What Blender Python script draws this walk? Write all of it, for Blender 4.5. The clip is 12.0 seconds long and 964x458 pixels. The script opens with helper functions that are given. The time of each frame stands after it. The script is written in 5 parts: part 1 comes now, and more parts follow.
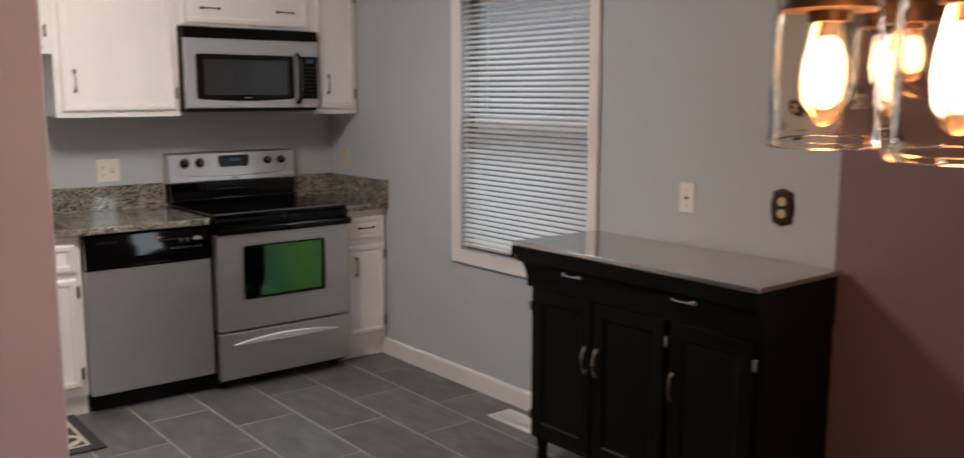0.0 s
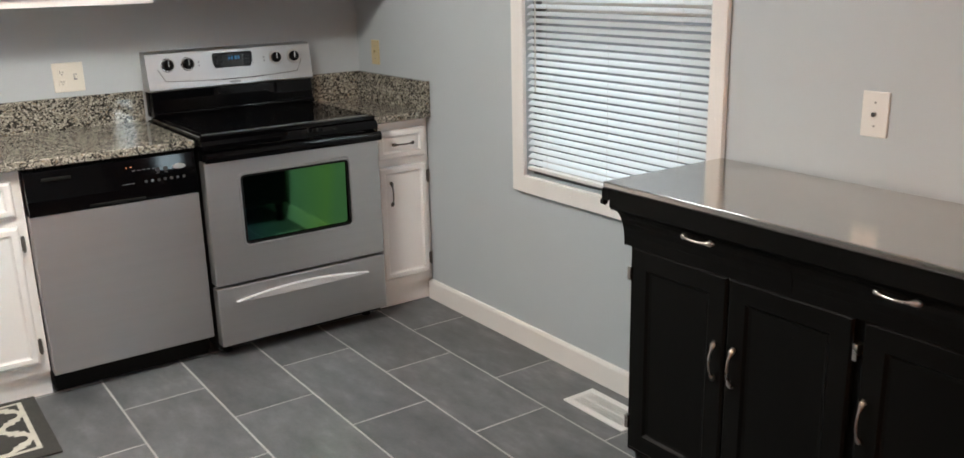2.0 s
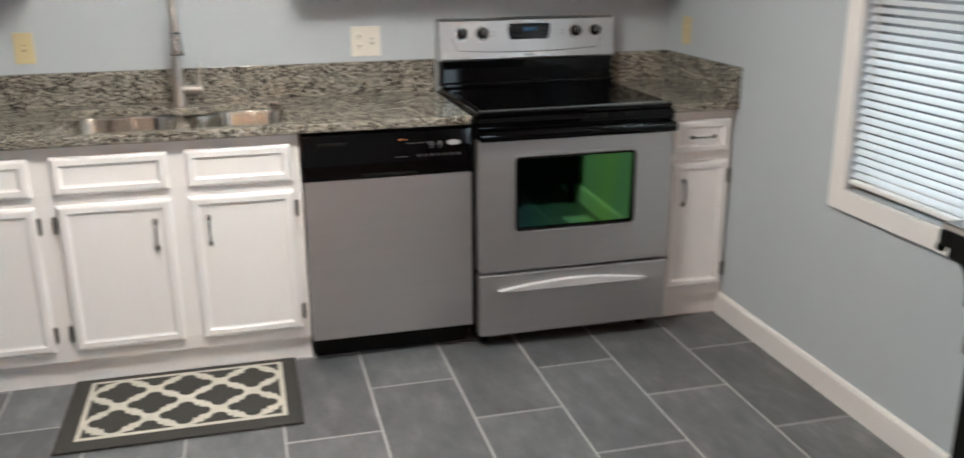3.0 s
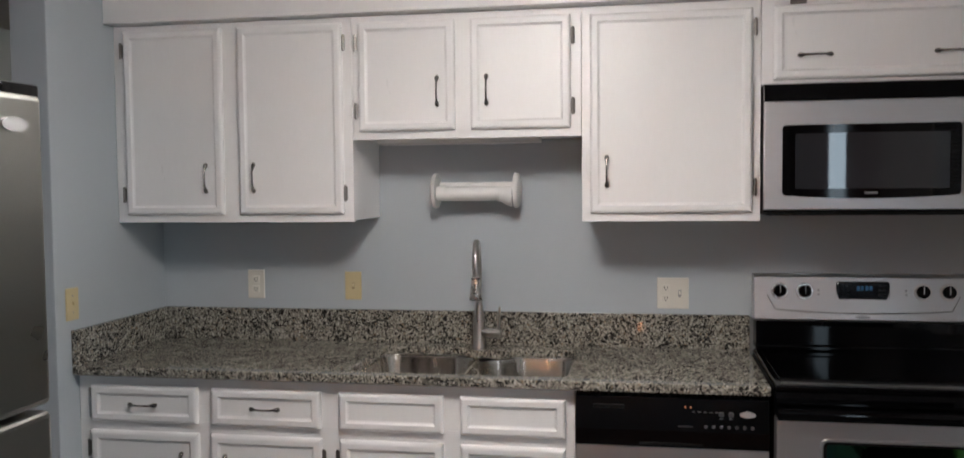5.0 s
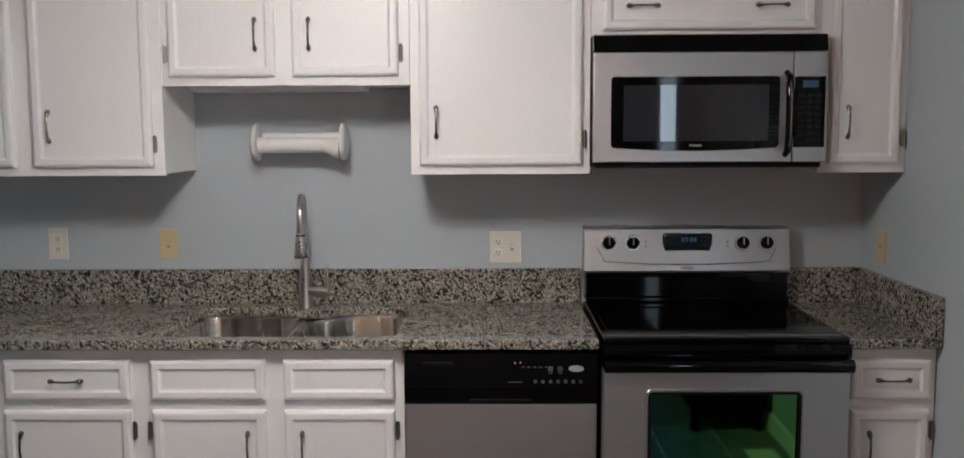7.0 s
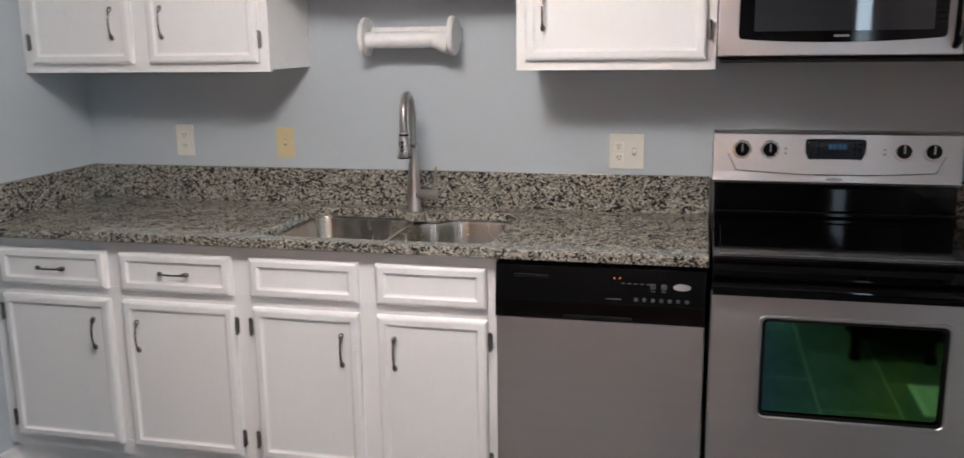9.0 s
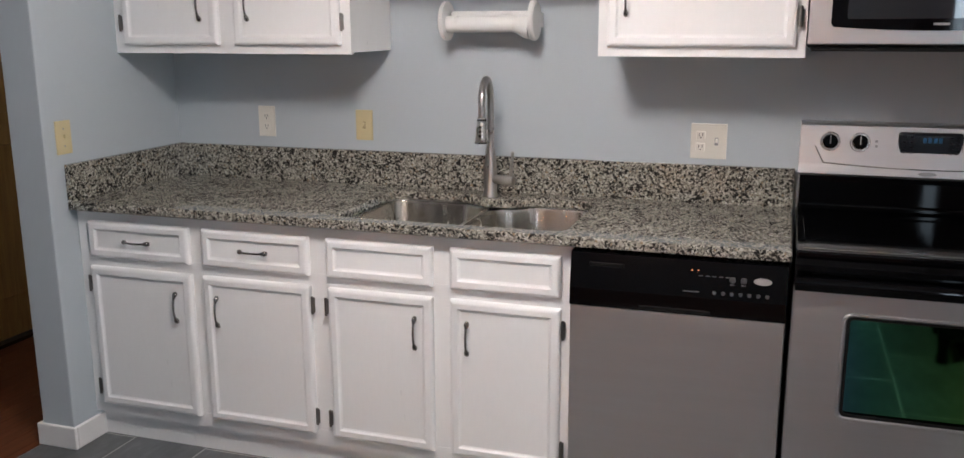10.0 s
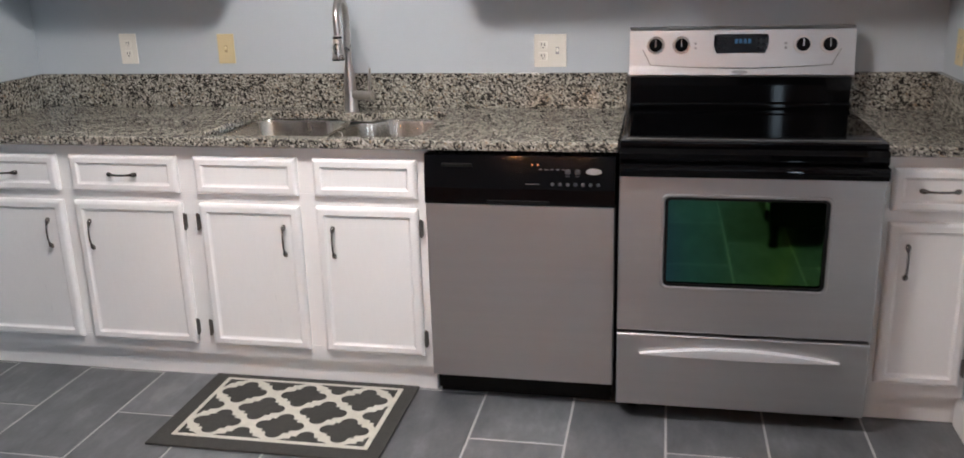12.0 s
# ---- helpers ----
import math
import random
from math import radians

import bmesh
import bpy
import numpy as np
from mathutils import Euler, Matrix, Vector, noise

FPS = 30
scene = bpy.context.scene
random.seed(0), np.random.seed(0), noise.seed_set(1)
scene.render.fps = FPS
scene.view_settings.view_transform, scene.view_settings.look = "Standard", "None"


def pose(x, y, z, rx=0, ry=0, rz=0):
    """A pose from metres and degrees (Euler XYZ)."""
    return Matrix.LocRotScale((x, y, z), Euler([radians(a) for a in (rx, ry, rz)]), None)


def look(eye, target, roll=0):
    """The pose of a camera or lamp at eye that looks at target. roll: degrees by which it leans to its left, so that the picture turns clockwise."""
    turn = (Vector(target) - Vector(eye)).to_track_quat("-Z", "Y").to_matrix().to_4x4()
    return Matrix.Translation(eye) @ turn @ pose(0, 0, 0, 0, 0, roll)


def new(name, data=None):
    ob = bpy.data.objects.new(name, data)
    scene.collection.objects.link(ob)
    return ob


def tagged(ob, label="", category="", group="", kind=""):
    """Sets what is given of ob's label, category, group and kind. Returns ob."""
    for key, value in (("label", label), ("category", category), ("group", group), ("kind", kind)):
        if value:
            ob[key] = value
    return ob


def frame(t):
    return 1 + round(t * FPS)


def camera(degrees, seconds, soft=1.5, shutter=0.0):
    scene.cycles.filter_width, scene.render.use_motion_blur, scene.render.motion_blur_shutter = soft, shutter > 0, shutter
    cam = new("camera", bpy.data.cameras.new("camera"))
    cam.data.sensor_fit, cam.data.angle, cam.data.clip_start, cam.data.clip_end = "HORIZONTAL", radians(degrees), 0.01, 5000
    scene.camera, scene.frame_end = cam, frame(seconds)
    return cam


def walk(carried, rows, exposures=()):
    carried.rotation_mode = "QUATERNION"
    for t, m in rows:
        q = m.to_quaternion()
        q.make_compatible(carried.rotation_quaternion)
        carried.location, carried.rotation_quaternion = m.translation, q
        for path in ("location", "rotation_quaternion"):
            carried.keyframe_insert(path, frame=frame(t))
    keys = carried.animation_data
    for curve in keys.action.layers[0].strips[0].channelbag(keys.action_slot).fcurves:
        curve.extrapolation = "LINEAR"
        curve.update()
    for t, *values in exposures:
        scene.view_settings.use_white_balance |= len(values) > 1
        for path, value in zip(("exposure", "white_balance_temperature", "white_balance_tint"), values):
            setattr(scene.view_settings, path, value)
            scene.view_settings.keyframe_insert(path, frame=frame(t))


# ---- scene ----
cam = camera(55.6, 12.0, shutter=0.4)
PATH = [
    (0, (-2.84, -5.045, 1.526), (-1.601, -3.503, 1.229), 0.1),
    (0.5, (-2.761, -4.839, 1.511), (-1.709, -3.17, 1.181), -0.1),
    (1, (-2.603, -4.582, 1.506), (-1.615, -2.879, 1.153), -0.6),
    (1.5, (-2.376, -4.357, 1.503), (-1.398, -2.67, 1.057), -0.5),
    (2, (-2.142, -4.104, 1.5), (-1.042, -2.526, 0.951), -1.4),
    (2.5, (-2.034, -3.955, 1.479), (-1.095, -2.275, 0.934), -2.0),
    (3, (-1.836, -3.798, 1.481), (-1.362, -1.948, 0.886), -0.5),
    (3.5, (-1.717, -3.626, 1.475), (-1.611, -1.708, 0.918), -1.2),
    (3.7, (-1.66, -3.598, 1.457), (-1.711, -1.663, 0.955), -0.6),
    (5.3, (-1.425, -3.57, 1.564), (-1.789, -1.605, 1.503), -0.5),
    (5.5, (-1.425, -3.562, 1.572), (-1.745, -1.588, 1.522), -0.6),
    (6, (-1.39, -3.553, 1.573), (-1.619, -1.567, 1.53), -0.7),
    (6.5, (-1.372, -3.528, 1.55), (-1.491, -1.534, 1.455), -0.6),
    (7, (-1.385, -3.448, 1.539), (-1.414, -1.459, 1.329), -0.3),
    (7.2, (-1.367, -3.405, 1.527), (-1.391, -1.42, 1.287), -0.1),
    (8.8, (-1.118, -3.2, 1.509), (-1.513, -1.283, 1.096), -0.7),
    (9, (-1.097, -3.196, 1.504), (-1.557, -1.294, 1.092), -0.8),
    (9.5, (-1.083, -3.183, 1.507), (-1.666, -1.317, 1.082), -0.7),
    (10, (-1.108, -3.181, 1.496), (-1.721, -1.328, 1.059), -0.2),
    (10.5, (-1.118, -3.174, 1.49), (-1.687, -1.314, 1.024), -0.0),
    (11, (-1.075, -3.178, 1.478), (-1.563, -1.315, 0.94), -0.7),
    (11.5, (-1.015, -3.255, 1.449), (-1.437, -1.378, 0.904), -1.3),
    (12, (-0.932, -3.396, 1.455), (-1.314, -1.52, 0.878), -1.6),
]
EXPOSURES = [
    (0.0, -0.35, 7130, 11), (0.2, -0.25, 7030, 8), (0.5, 0.14, 6880, 6), (1.0, 0.22, 6830, 5), (1.5, 0.12, 6780, 3), (2.0, 0.42, 6730, 3), (2.5, 0.46, 6630, 3), (3.0, 0.38, 6590, 3),
    (3.6, 0.42, 6530, 2), (5.4, -0.64, 6490, 8), (6.5, -0.60, 6490, 7), (7.2, -0.42, 6440, 7), (8.8, 0.00, 6430, 8), (10.0, 0.00, 6430, 9),
    (11.0, 0.00, 6380, 9), (11.5, 0.26, 6380, 9), (12.0, 0.34, 6380, 9)]
walk(cam, [(t, look(eye, target, roll)) for t, eye, target, roll in PATH], EXPOSURES)

# ---- world and light ----
world = bpy.data.worlds.new("sky")
scene.world = world
world.use_nodes = True
wn = world.node_tree
sky = wn.nodes.new("ShaderNodeTexSky")
sky.sky_type, sky.sun_disc, sky.sun_elevation, sky.sun_rotation = "NISHITA", False, radians(32), radians(250)
wn.links.new(sky.outputs[0], wn.nodes["Background"].inputs[0])
wn.nodes["Background"].inputs[1].default_value = 0.07

sun_data = bpy.data.lights.new("sun", "SUN")
sun_data.energy, sun_data.angle, sun_data.color = 0.6, radians(15), (1.0, 0.96, 0.9)
sun = new("sun", sun_data)
sun.matrix_world = look((-8, 6, 12), (0, 0, 0))

CEIL = 2.32
LAMP = (-1.86, -1.70)
day_data = bpy.data.lights.new("window_daylight", "AREA")
day_data.shape, day_data.size, day_data.size_y, day_data.energy, day_data.color = "RECTANGLE", 0.7, 1.1, 26, (0.69, 0.85, 1.0)
day = new("window_daylight", day_data)
day.matrix_world = look((0.015, -4.85, 1.45), (-3, -4.85, 1.45))


# ---- materials ----
def nodes_of(name):
    m = bpy.data.materials.new(name)
    m.use_nodes = True
    t = m.node_tree
    return m, t, t.nodes["Principled BSDF"]


def add(t, kind, **values):
    n = t.nodes.new(kind)
    for k, v in values.items():
        n.inputs[k.replace("_", " ")].default_value = v
    return n


def ramp(t, source, stops, constant=False):
    r = t.nodes.new("ShaderNodeValToRGB")
    r.color_ramp.interpolation = "CONSTANT" if constant else "LINEAR"
    while len(r.color_ramp.elements) < len(stops):
        r.color_ramp.elements.new(0.5)
    for e, (p, c) in zip(r.color_ramp.elements, stops):
        e.position, e.color = p, (*c, 1)
    t.links.new(source, r.inputs[0])
    return r


def surface(name, color, rough=0.5, metal=0.0, vary=0.08, scale=6.0, fine=180.0, bump=0.02, stretch=(1, 1, 1), coat=0.0, rough_vary=0.08, dirt=None, spec=0.5):
    """A painted, plastic or metal surface: base colour varied at two scales, rough patches and fine relief."""
    m, t, p = nodes_of(name)
    tc = t.nodes.new("ShaderNodeTexCoord")
    mp = add(t, "ShaderNodeMapping", Scale=stretch)
    t.links.new(tc.outputs["Object"], mp.inputs[0])
    big = add(t, "ShaderNodeTexNoise", Scale=scale, Detail=4.0, Roughness=0.6)
    small = add(t, "ShaderNodeTexNoise", Scale=fine, Detail=3.0, Roughness=0.6)
    for n in (big, small):
        t.links.new(mp.outputs[0], n.inputs["Vector"])
    mixed = t.nodes.new("ShaderNodeMix")
    mixed.inputs[0].default_value = 0.4
    t.links.new(big.outputs[0], mixed.inputs[2])
    t.links.new(small.outputs[0], mixed.inputs[3])
    lo, hi = [max(0, c * (1 - vary)) for c in color], [min(1, c * (1 + vary)) for c in color]
    r = ramp(t, mixed.outputs[0], [(0.3, dirt or lo), (0.7, hi)] if not dirt else [(0.28, dirt), (0.42, lo), (0.7, hi)])
    t.links.new(r.outputs[0], p.inputs["Base Color"])
    rr = add(t, "ShaderNodeMapRange")
    rr.inputs[1].default_value, rr.inputs[2].default_value = 0.3, 0.7
    rr.inputs[3].default_value, rr.inputs[4].default_value = max(0.02, rough - rough_vary), min(1, rough + rough_vary)
    t.links.new(big.outputs[0], rr.inputs[0])
    t.links.new(rr.outputs[0], p.inputs["Roughness"])
    p.inputs["Metallic"].default_value = metal
    p.inputs["Coat Weight"].default_value = coat
    p.inputs["Specular IOR Level"].default_value = spec
    if bump:
        b = add(t, "ShaderNodeBump", Strength=0.25, Distance=bump * 0.02)
        t.links.new(small.outputs[0], b.inputs["Height"])
        t.links.new(b.outputs[0], p.inputs["Normal"])
    return m


def granite(name):
    """Polished granite: pale and tan crystals, grey ones between, and black clots of two sizes."""
    m, t, p = nodes_of(name)
    tc = t.nodes.new("ShaderNodeTexCoord")
    warp = add(t, "ShaderNodeTexNoise", Scale=75.0, Detail=4.0, Roughness=0.6)
    t.links.new(tc.outputs["Object"], warp.inputs["Vector"])
    off = t.nodes.new("ShaderNodeVectorMath")
    off.operation = "MULTIPLY_ADD"
    off.inputs[1].default_value = (0.011, 0.011, 0.011)
    t.links.new(warp.outputs["Color"], off.inputs[0])
    t.links.new(tc.outputs["Object"], off.inputs[2])
    crystals = add(t, "ShaderNodeTexVoronoi", Scale=170.0)
    grains = add(t, "ShaderNodeTexVoronoi", Scale=380.0)
    clots = add(t, "ShaderNodeTexVoronoi", Scale=140.0)
    specks = add(t, "ShaderNodeTexVoronoi", Scale=290.0)
    clouds = add(t, "ShaderNodeTexNoise", Scale=16.0, Detail=4.0, Roughness=0.65)
    for n in (crystals, grains, clots, specks, clouds):
        t.links.new(off.outputs[0], n.inputs["Vector"])
    a = ramp(t, crystals.outputs["Color"], [(0.0, (0.10, 0.092, 0.08)), (0.22, (0.215, 0.197, 0.163)), (0.44, (0.37, 0.345, 0.29)), (0.66, (0.52, 0.495, 0.43)), (0.86, (0.30, 0.215, 0.135)), (0.92, (0.66, 0.635, 0.58))], True)
    b = ramp(t, grains.outputs["Color"], [(0.0, (0.07, 0.068, 0.06)), (0.25, (0.22, 0.21, 0.18)), (0.6, (0.36, 0.345, 0.30)), (0.85, (0.55, 0.535, 0.49))], True)
    def over(low, high, factor, fixed=None):
        mix = t.nodes.new("ShaderNodeMix")
        mix.data_type = "RGBA"
        if fixed is None:
            t.links.new(factor, mix.inputs[0])
        else:
            mix.inputs[0].default_value = fixed
        t.links.new(low, mix.inputs[6])
        if isinstance(high, tuple):
            mix.inputs[7].default_value = (*high, 1)
        else:
            t.links.new(high, mix.inputs[7])
        return mix.outputs[2]
    stone = over(a.outputs[0], b.outputs[0], None, 0.24)
    def share(cells, low, high):
        """One in cells whose own number, pushed about by the clouds, passes a limit."""
        add_ = t.nodes.new("ShaderNodeMath")
        add_.operation = "MULTIPLY_ADD"
        t.links.new(clouds.outputs[0], add_.inputs[0])
        add_.inputs[1].default_value = 0.9
        split = t.nodes.new("ShaderNodeSeparateColor")
        t.links.new(cells.outputs["Color"], split.inputs[0])
        t.links.new(split.outputs[1], add_.inputs[2])
        r = ramp(t, add_.outputs[0], [(0.0, (0, 0, 0)), (low, (0, 0, 0)), (high, (1, 1, 1))])
        scale = add(t, "ShaderNodeMath")
        scale.operation = "MULTIPLY"
        scale.inputs[1].default_value = 0.94
        t.links.new(r.outputs[0], scale.inputs[0])
        half = t.nodes.new("ShaderNodeMath")
        half.operation = "DIVIDE"
        half.inputs[1].default_value = 2.0
        t.links.new(add_.outputs[0], half.inputs[0])
        t.links.new(half.outputs[0], r.inputs[0])
        return scale.outputs[0]
    stone = over(stone, (0.008, 0.008, 0.008), share(clots, 0.60, 0.615))
    stone = over(stone, (0.035, 0.033, 0.030), share(specks, 0.612, 0.63))
    t.links.new(stone, p.inputs["Base Color"])
    p.inputs["Roughness"].default_value = 0.05
    p.inputs["Specular IOR Level"].default_value = 0.4
    return m


def tile_stone(name):
    m, t, p = nodes_of(name)
    tc, info = t.nodes.new("ShaderNodeTexCoord"), t.nodes.new("ShaderNodeObjectInfo")
    shift = t.nodes.new("ShaderNodeVectorMath")
    shift.operation = "MULTIPLY_ADD"
    t.links.new(info.outputs["Random"], shift.inputs[0])
    shift.inputs[1].default_value = (17, 31, 5)
    t.links.new(tc.outputs["Object"], shift.inputs[2])
    mp = add(t, "ShaderNodeMapping", Scale=(5, 2.2, 1))
    t.links.new(shift.outputs[0], mp.inputs[0])
    big = add(t, "ShaderNodeTexNoise", Scale=2.2, Detail=6.0, Roughness=0.65)
    fine = add(t, "ShaderNodeTexNoise", Scale=70.0, Detail=4.0)
    t.links.new(mp.outputs[0], big.inputs["Vector"])
    t.links.new(shift.outputs[0], fine.inputs["Vector"])
    c = ramp(t, big.outputs[0], [(0.3, (0.080, 0.084, 0.090)), (0.55, (0.134, 0.139, 0.146)), (0.75, (0.205, 0.211, 0.219))])
    tone = add(t, "ShaderNodeMapRange")
    tone.inputs[3].default_value, tone.inputs[4].default_value = 0.82, 1.2
    t.links.new(info.outputs["Random"], tone.inputs[0])
    sc = t.nodes.new("ShaderNodeVectorMath")
    sc.operation = "SCALE"
    t.links.new(c.outputs[0], sc.inputs[0])
    t.links.new(tone.outputs[0], sc.inputs["Scale"])
    t.links.new(sc.outputs[0], p.inputs["Base Color"])
    p.inputs["Roughness"].default_value = 0.37
    b = add(t, "ShaderNodeBump", Strength=0.3, Distance=0.0012)
    t.links.new(fine.outputs[0], b.inputs["Height"])
    t.links.new(b.outputs[0], p.inputs["Normal"])
    return m


def wood(name, dark, light, rough=0.35, axis=(1, 12, 12)):
    m, t, p = nodes_of(name)
    tc, info = t.nodes.new("ShaderNodeTexCoord"), t.nodes.new("ShaderNodeObjectInfo")
    mp = add(t, "ShaderNodeMapping", Scale=axis)
    t.links.new(tc.outputs["Object"], mp.inputs[0])
    g = add(t, "ShaderNodeTexNoise", Scale=5.0, Detail=6.0, Roughness=0.7, Distortion=0.6)
    t.links.new(mp.outputs[0], g.inputs["Vector"])
    c = ramp(t, g.outputs[0], [(0.3, dark), (0.7, light)])
    t.links.new(c.outputs[0], p.inputs["Base Color"])
    p.inputs["Roughness"].default_value = rough
    return m


def clear_glass(name, tint=(1, 1, 1), rough=0.0, ior=1.45):
    m, t, p = nodes_of(name)
    p.inputs["Base Color"].default_value = (*tint, 1)
    p.inputs["Transmission Weight"].default_value = 1
    p.inputs["Roughness"].default_value = rough
    p.inputs["IOR"].default_value = ior
    return m


def glowing(name, color, strength):
    m, t, p = nodes_of(name)
    p.inputs["Emission Color"].default_value = (*color, 1)
    p.inputs["Emission Strength"].default_value = strength
    p.inputs["Base Color"].default_value = (*color, 1)
    return m


def hazy_distance(name):
    """Daylight outside: dull ground below, a bright hazy sky above."""
    m, t, p = nodes_of(name)
    geo, axes = t.nodes.new("ShaderNodeNewGeometry"), t.nodes.new("ShaderNodeSeparateXYZ")
    t.links.new(geo.outputs["Position"], axes.inputs[0])
    up = add(t, "ShaderNodeMapRange", From_Min=-1.5, From_Max=7.0)
    t.links.new(axes.outputs[2], up.inputs[0])
    c = ramp(t, up.outputs[0], [(0.18, (0.0048, 0.0052, 0.0063)), (0.34, (0.0092, 0.010, 0.012)), (0.50, (0.024, 0.026, 0.030)), (0.60, (0.50, 0.58, 0.66)), (0.8, (0.84, 0.92, 1.0))])
    t.links.new(c.outputs[0], p.inputs["Emission Color"])
    p.inputs["Emission Strength"].default_value = 13.0
    p.inputs["Base Color"].default_value = (0.1, 0.1, 0.1, 1)
    return m


def coated_glass(name):
    """Dark oven glass whose coating reflects green."""
    m, t, p = nodes_of(name)
    tc = t.nodes.new("ShaderNodeTexCoord")
    n = add(t, "ShaderNodeTexNoise", Scale=2.5, Detail=2.0)
    t.links.new(tc.outputs["Object"], n.inputs["Vector"])
    axes = t.nodes.new("ShaderNodeSeparateXYZ")
    t.links.new(tc.outputs["Object"], axes.inputs[0])
    across = add(t, "ShaderNodeMapRange", From_Min=-0.24, From_Max=0.24)
    t.links.new(axes.outputs[0], across.inputs[0])
    blend = t.nodes.new("ShaderNodeMath")
    blend.operation = "MULTIPLY_ADD"
    t.links.new(n.outputs[0], blend.inputs[0])
    blend.inputs[1].default_value = 0.35
    t.links.new(across.outputs[0], blend.inputs[2])
    c = ramp(t, blend.outputs[0], [(0.14, (0.07, 0.18, 0.25)), (0.32, (0.075, 0.27, 0.19)), (0.6, (0.10, 0.30, 0.13)), (0.9, (0.13, 0.35, 0.08)), (1.0, (0.11, 0.31, 0.11))])
    t.links.new(c.outputs[0], p.inputs["Base Color"])
    p.inputs["Metallic"].default_value = 1.0
    p.inputs["Roughness"].default_value = 0.04
    return m


def blind_plastic(name):
    m, t, p = nodes_of(name)
    out = t.nodes["Material Output"]
    p.inputs["Base Color"].default_value = (0.78, 0.80, 0.82, 1)
    p.inputs["Roughness"].default_value = 0.4
    tr = add(t, "ShaderNodeBsdfTranslucent", Color=(0.85, 0.90, 0.93, 1))
    mix = add(t, "ShaderNodeMixShader", Fac=0.45)
    t.links.new(p.outputs[0], mix.inputs[1])
    t.links.new(tr.outputs[0], mix.inputs[2])
    t.links.new(mix.outputs[0], out.inputs[0])
    return m


PAINT_GREY = surface("blue_grey_wall_paint", (0.475, 0.52, 0.555), 0.62, vary=0.03, scale=1.5, fine=260, bump=0.03)
# Partition wall: the lavender daylight falling on it is mixed into the paint colour.
PAINT_LAVENDER_LIT = surface("lavender_lit_wall_paint", (0.58, 0.57, 0.65), 0.62, vary=0.03, scale=1.5, fine=260, bump=0.03)
PAINT_MAUVE = surface("dark_mauve_wall_paint", (0.215, 0.150, 0.160), 0.6, vary=0.05, scale=1.5, fine=260, bump=0.03)
PAINT_CEIL = surface("ceiling_paint", (0.56, 0.555, 0.55), 0.9, vary=0.03, fine=120, bump=0.12)
CAB_WHITE = surface("white_cabinet_paint", (0.86, 0.85, 0.845), 0.34, vary=0.02, scale=5, fine=90, bump=0.03, stretch=(1, 1, 0.25))
TRIM_WHITE = surface("white_trim_paint", (0.82, 0.80, 0.785), 0.38, vary=0.03, scale=4, fine=140, bump=0.02)
# Window jamb and stiles: shade is put into this dark colour to dim their daylight.
STILE_SHADED = surface("shaded_window_stile", (0.16, 0.17, 0.18), 0.45, vary=0.06, bump=0.0)
PLASTIC_WHITE = surface("white_plastic", (0.78, 0.77, 0.75), 0.32, vary=0.02, bump=0.0)
PLATE_WHITE = surface("off_white_plate", (0.74, 0.71, 0.64), 0.35, vary=0.02, bump=0.0)
# Toggle slots: a darker almond than their plates.
ALMOND_SHADE = surface("darker_almond_slot", (0.36, 0.28, 0.15), 0.45, vary=0.05, bump=0.0)
PLATE_ALMOND = surface("almond_plate", (0.62, 0.52, 0.30), 0.35, vary=0.03, bump=0.0)
STEEL = surface("brushed_stainless", (0.60, 0.595, 0.60), 0.40, 1.0, vary=0.04, scale=3, fine=40, bump=0.012, stretch=(0.6, 14, 14), rough_vary=0.05)
STEEL_DARK = surface("smooth_dark_stainless", (0.30, 0.30, 0.28), 0.3, 1.0, vary=0.04, scale=2, bump=0.0)
STEEL_SINK = surface("sink_stainless", (0.58, 0.545, 0.49), 0.22, 1.0, vary=0.05, scale=3, fine=60, bump=0.01, stretch=(6, 6, 1))
NICKEL = surface("brushed_nickel", (0.66, 0.62, 0.585), 0.27, 1.0, vary=0.06, bump=0.0)
FAUCET = surface("smooth_faucet_nickel", (0.60, 0.57, 0.54), 0.29, 1.0, vary=0.05, bump=0.0, rough_vary=0.03)
HINGE_METAL = surface("dull_hinge_metal", (0.24, 0.225, 0.21), 0.42, 1.0, vary=0.15, scale=60, bump=0.0)
GUNMETAL = surface("antique_nickel", (0.26, 0.243, 0.23), 0.22, 1.0, vary=0.15, scale=60, bump=0.0)
BLACK_GLOSS = surface("black_gloss_plastic", (0.0018, 0.0018, 0.0022), 0.05, vary=0.1, bump=0.0, rough_vary=0.02, spec=0.22)
BLACK_GLASS = surface("black_ceramic_glass", (0.0012, 0.0012, 0.0015), 0.05, vary=0.1, bump=0.0, rough_vary=0.02, spec=0.14)
BLACK_MATT = surface("black_matt", (0.004, 0.004, 0.004), 0.6, vary=0.15, bump=0.02, spec=0.2)
BLACK_WOOD = surface("black_painted_wood", (0.0034, 0.0036, 0.0034), 0.40, vary=0.2, scale=5, fine=70, bump=0.03, stretch=(1, 1, 0.2), spec=0.13)
CONSOLE_TOP = surface("brushed_console_top", (0.60, 0.56, 0.52), 0.15, 1.0, vary=0.05, scale=3, fine=60, bump=0.0, stretch=(14, 0.6, 14), rough_vary=0.04)
GRANITE = granite("speckled_granite")
TILE = tile_stone("slate_porcelain")
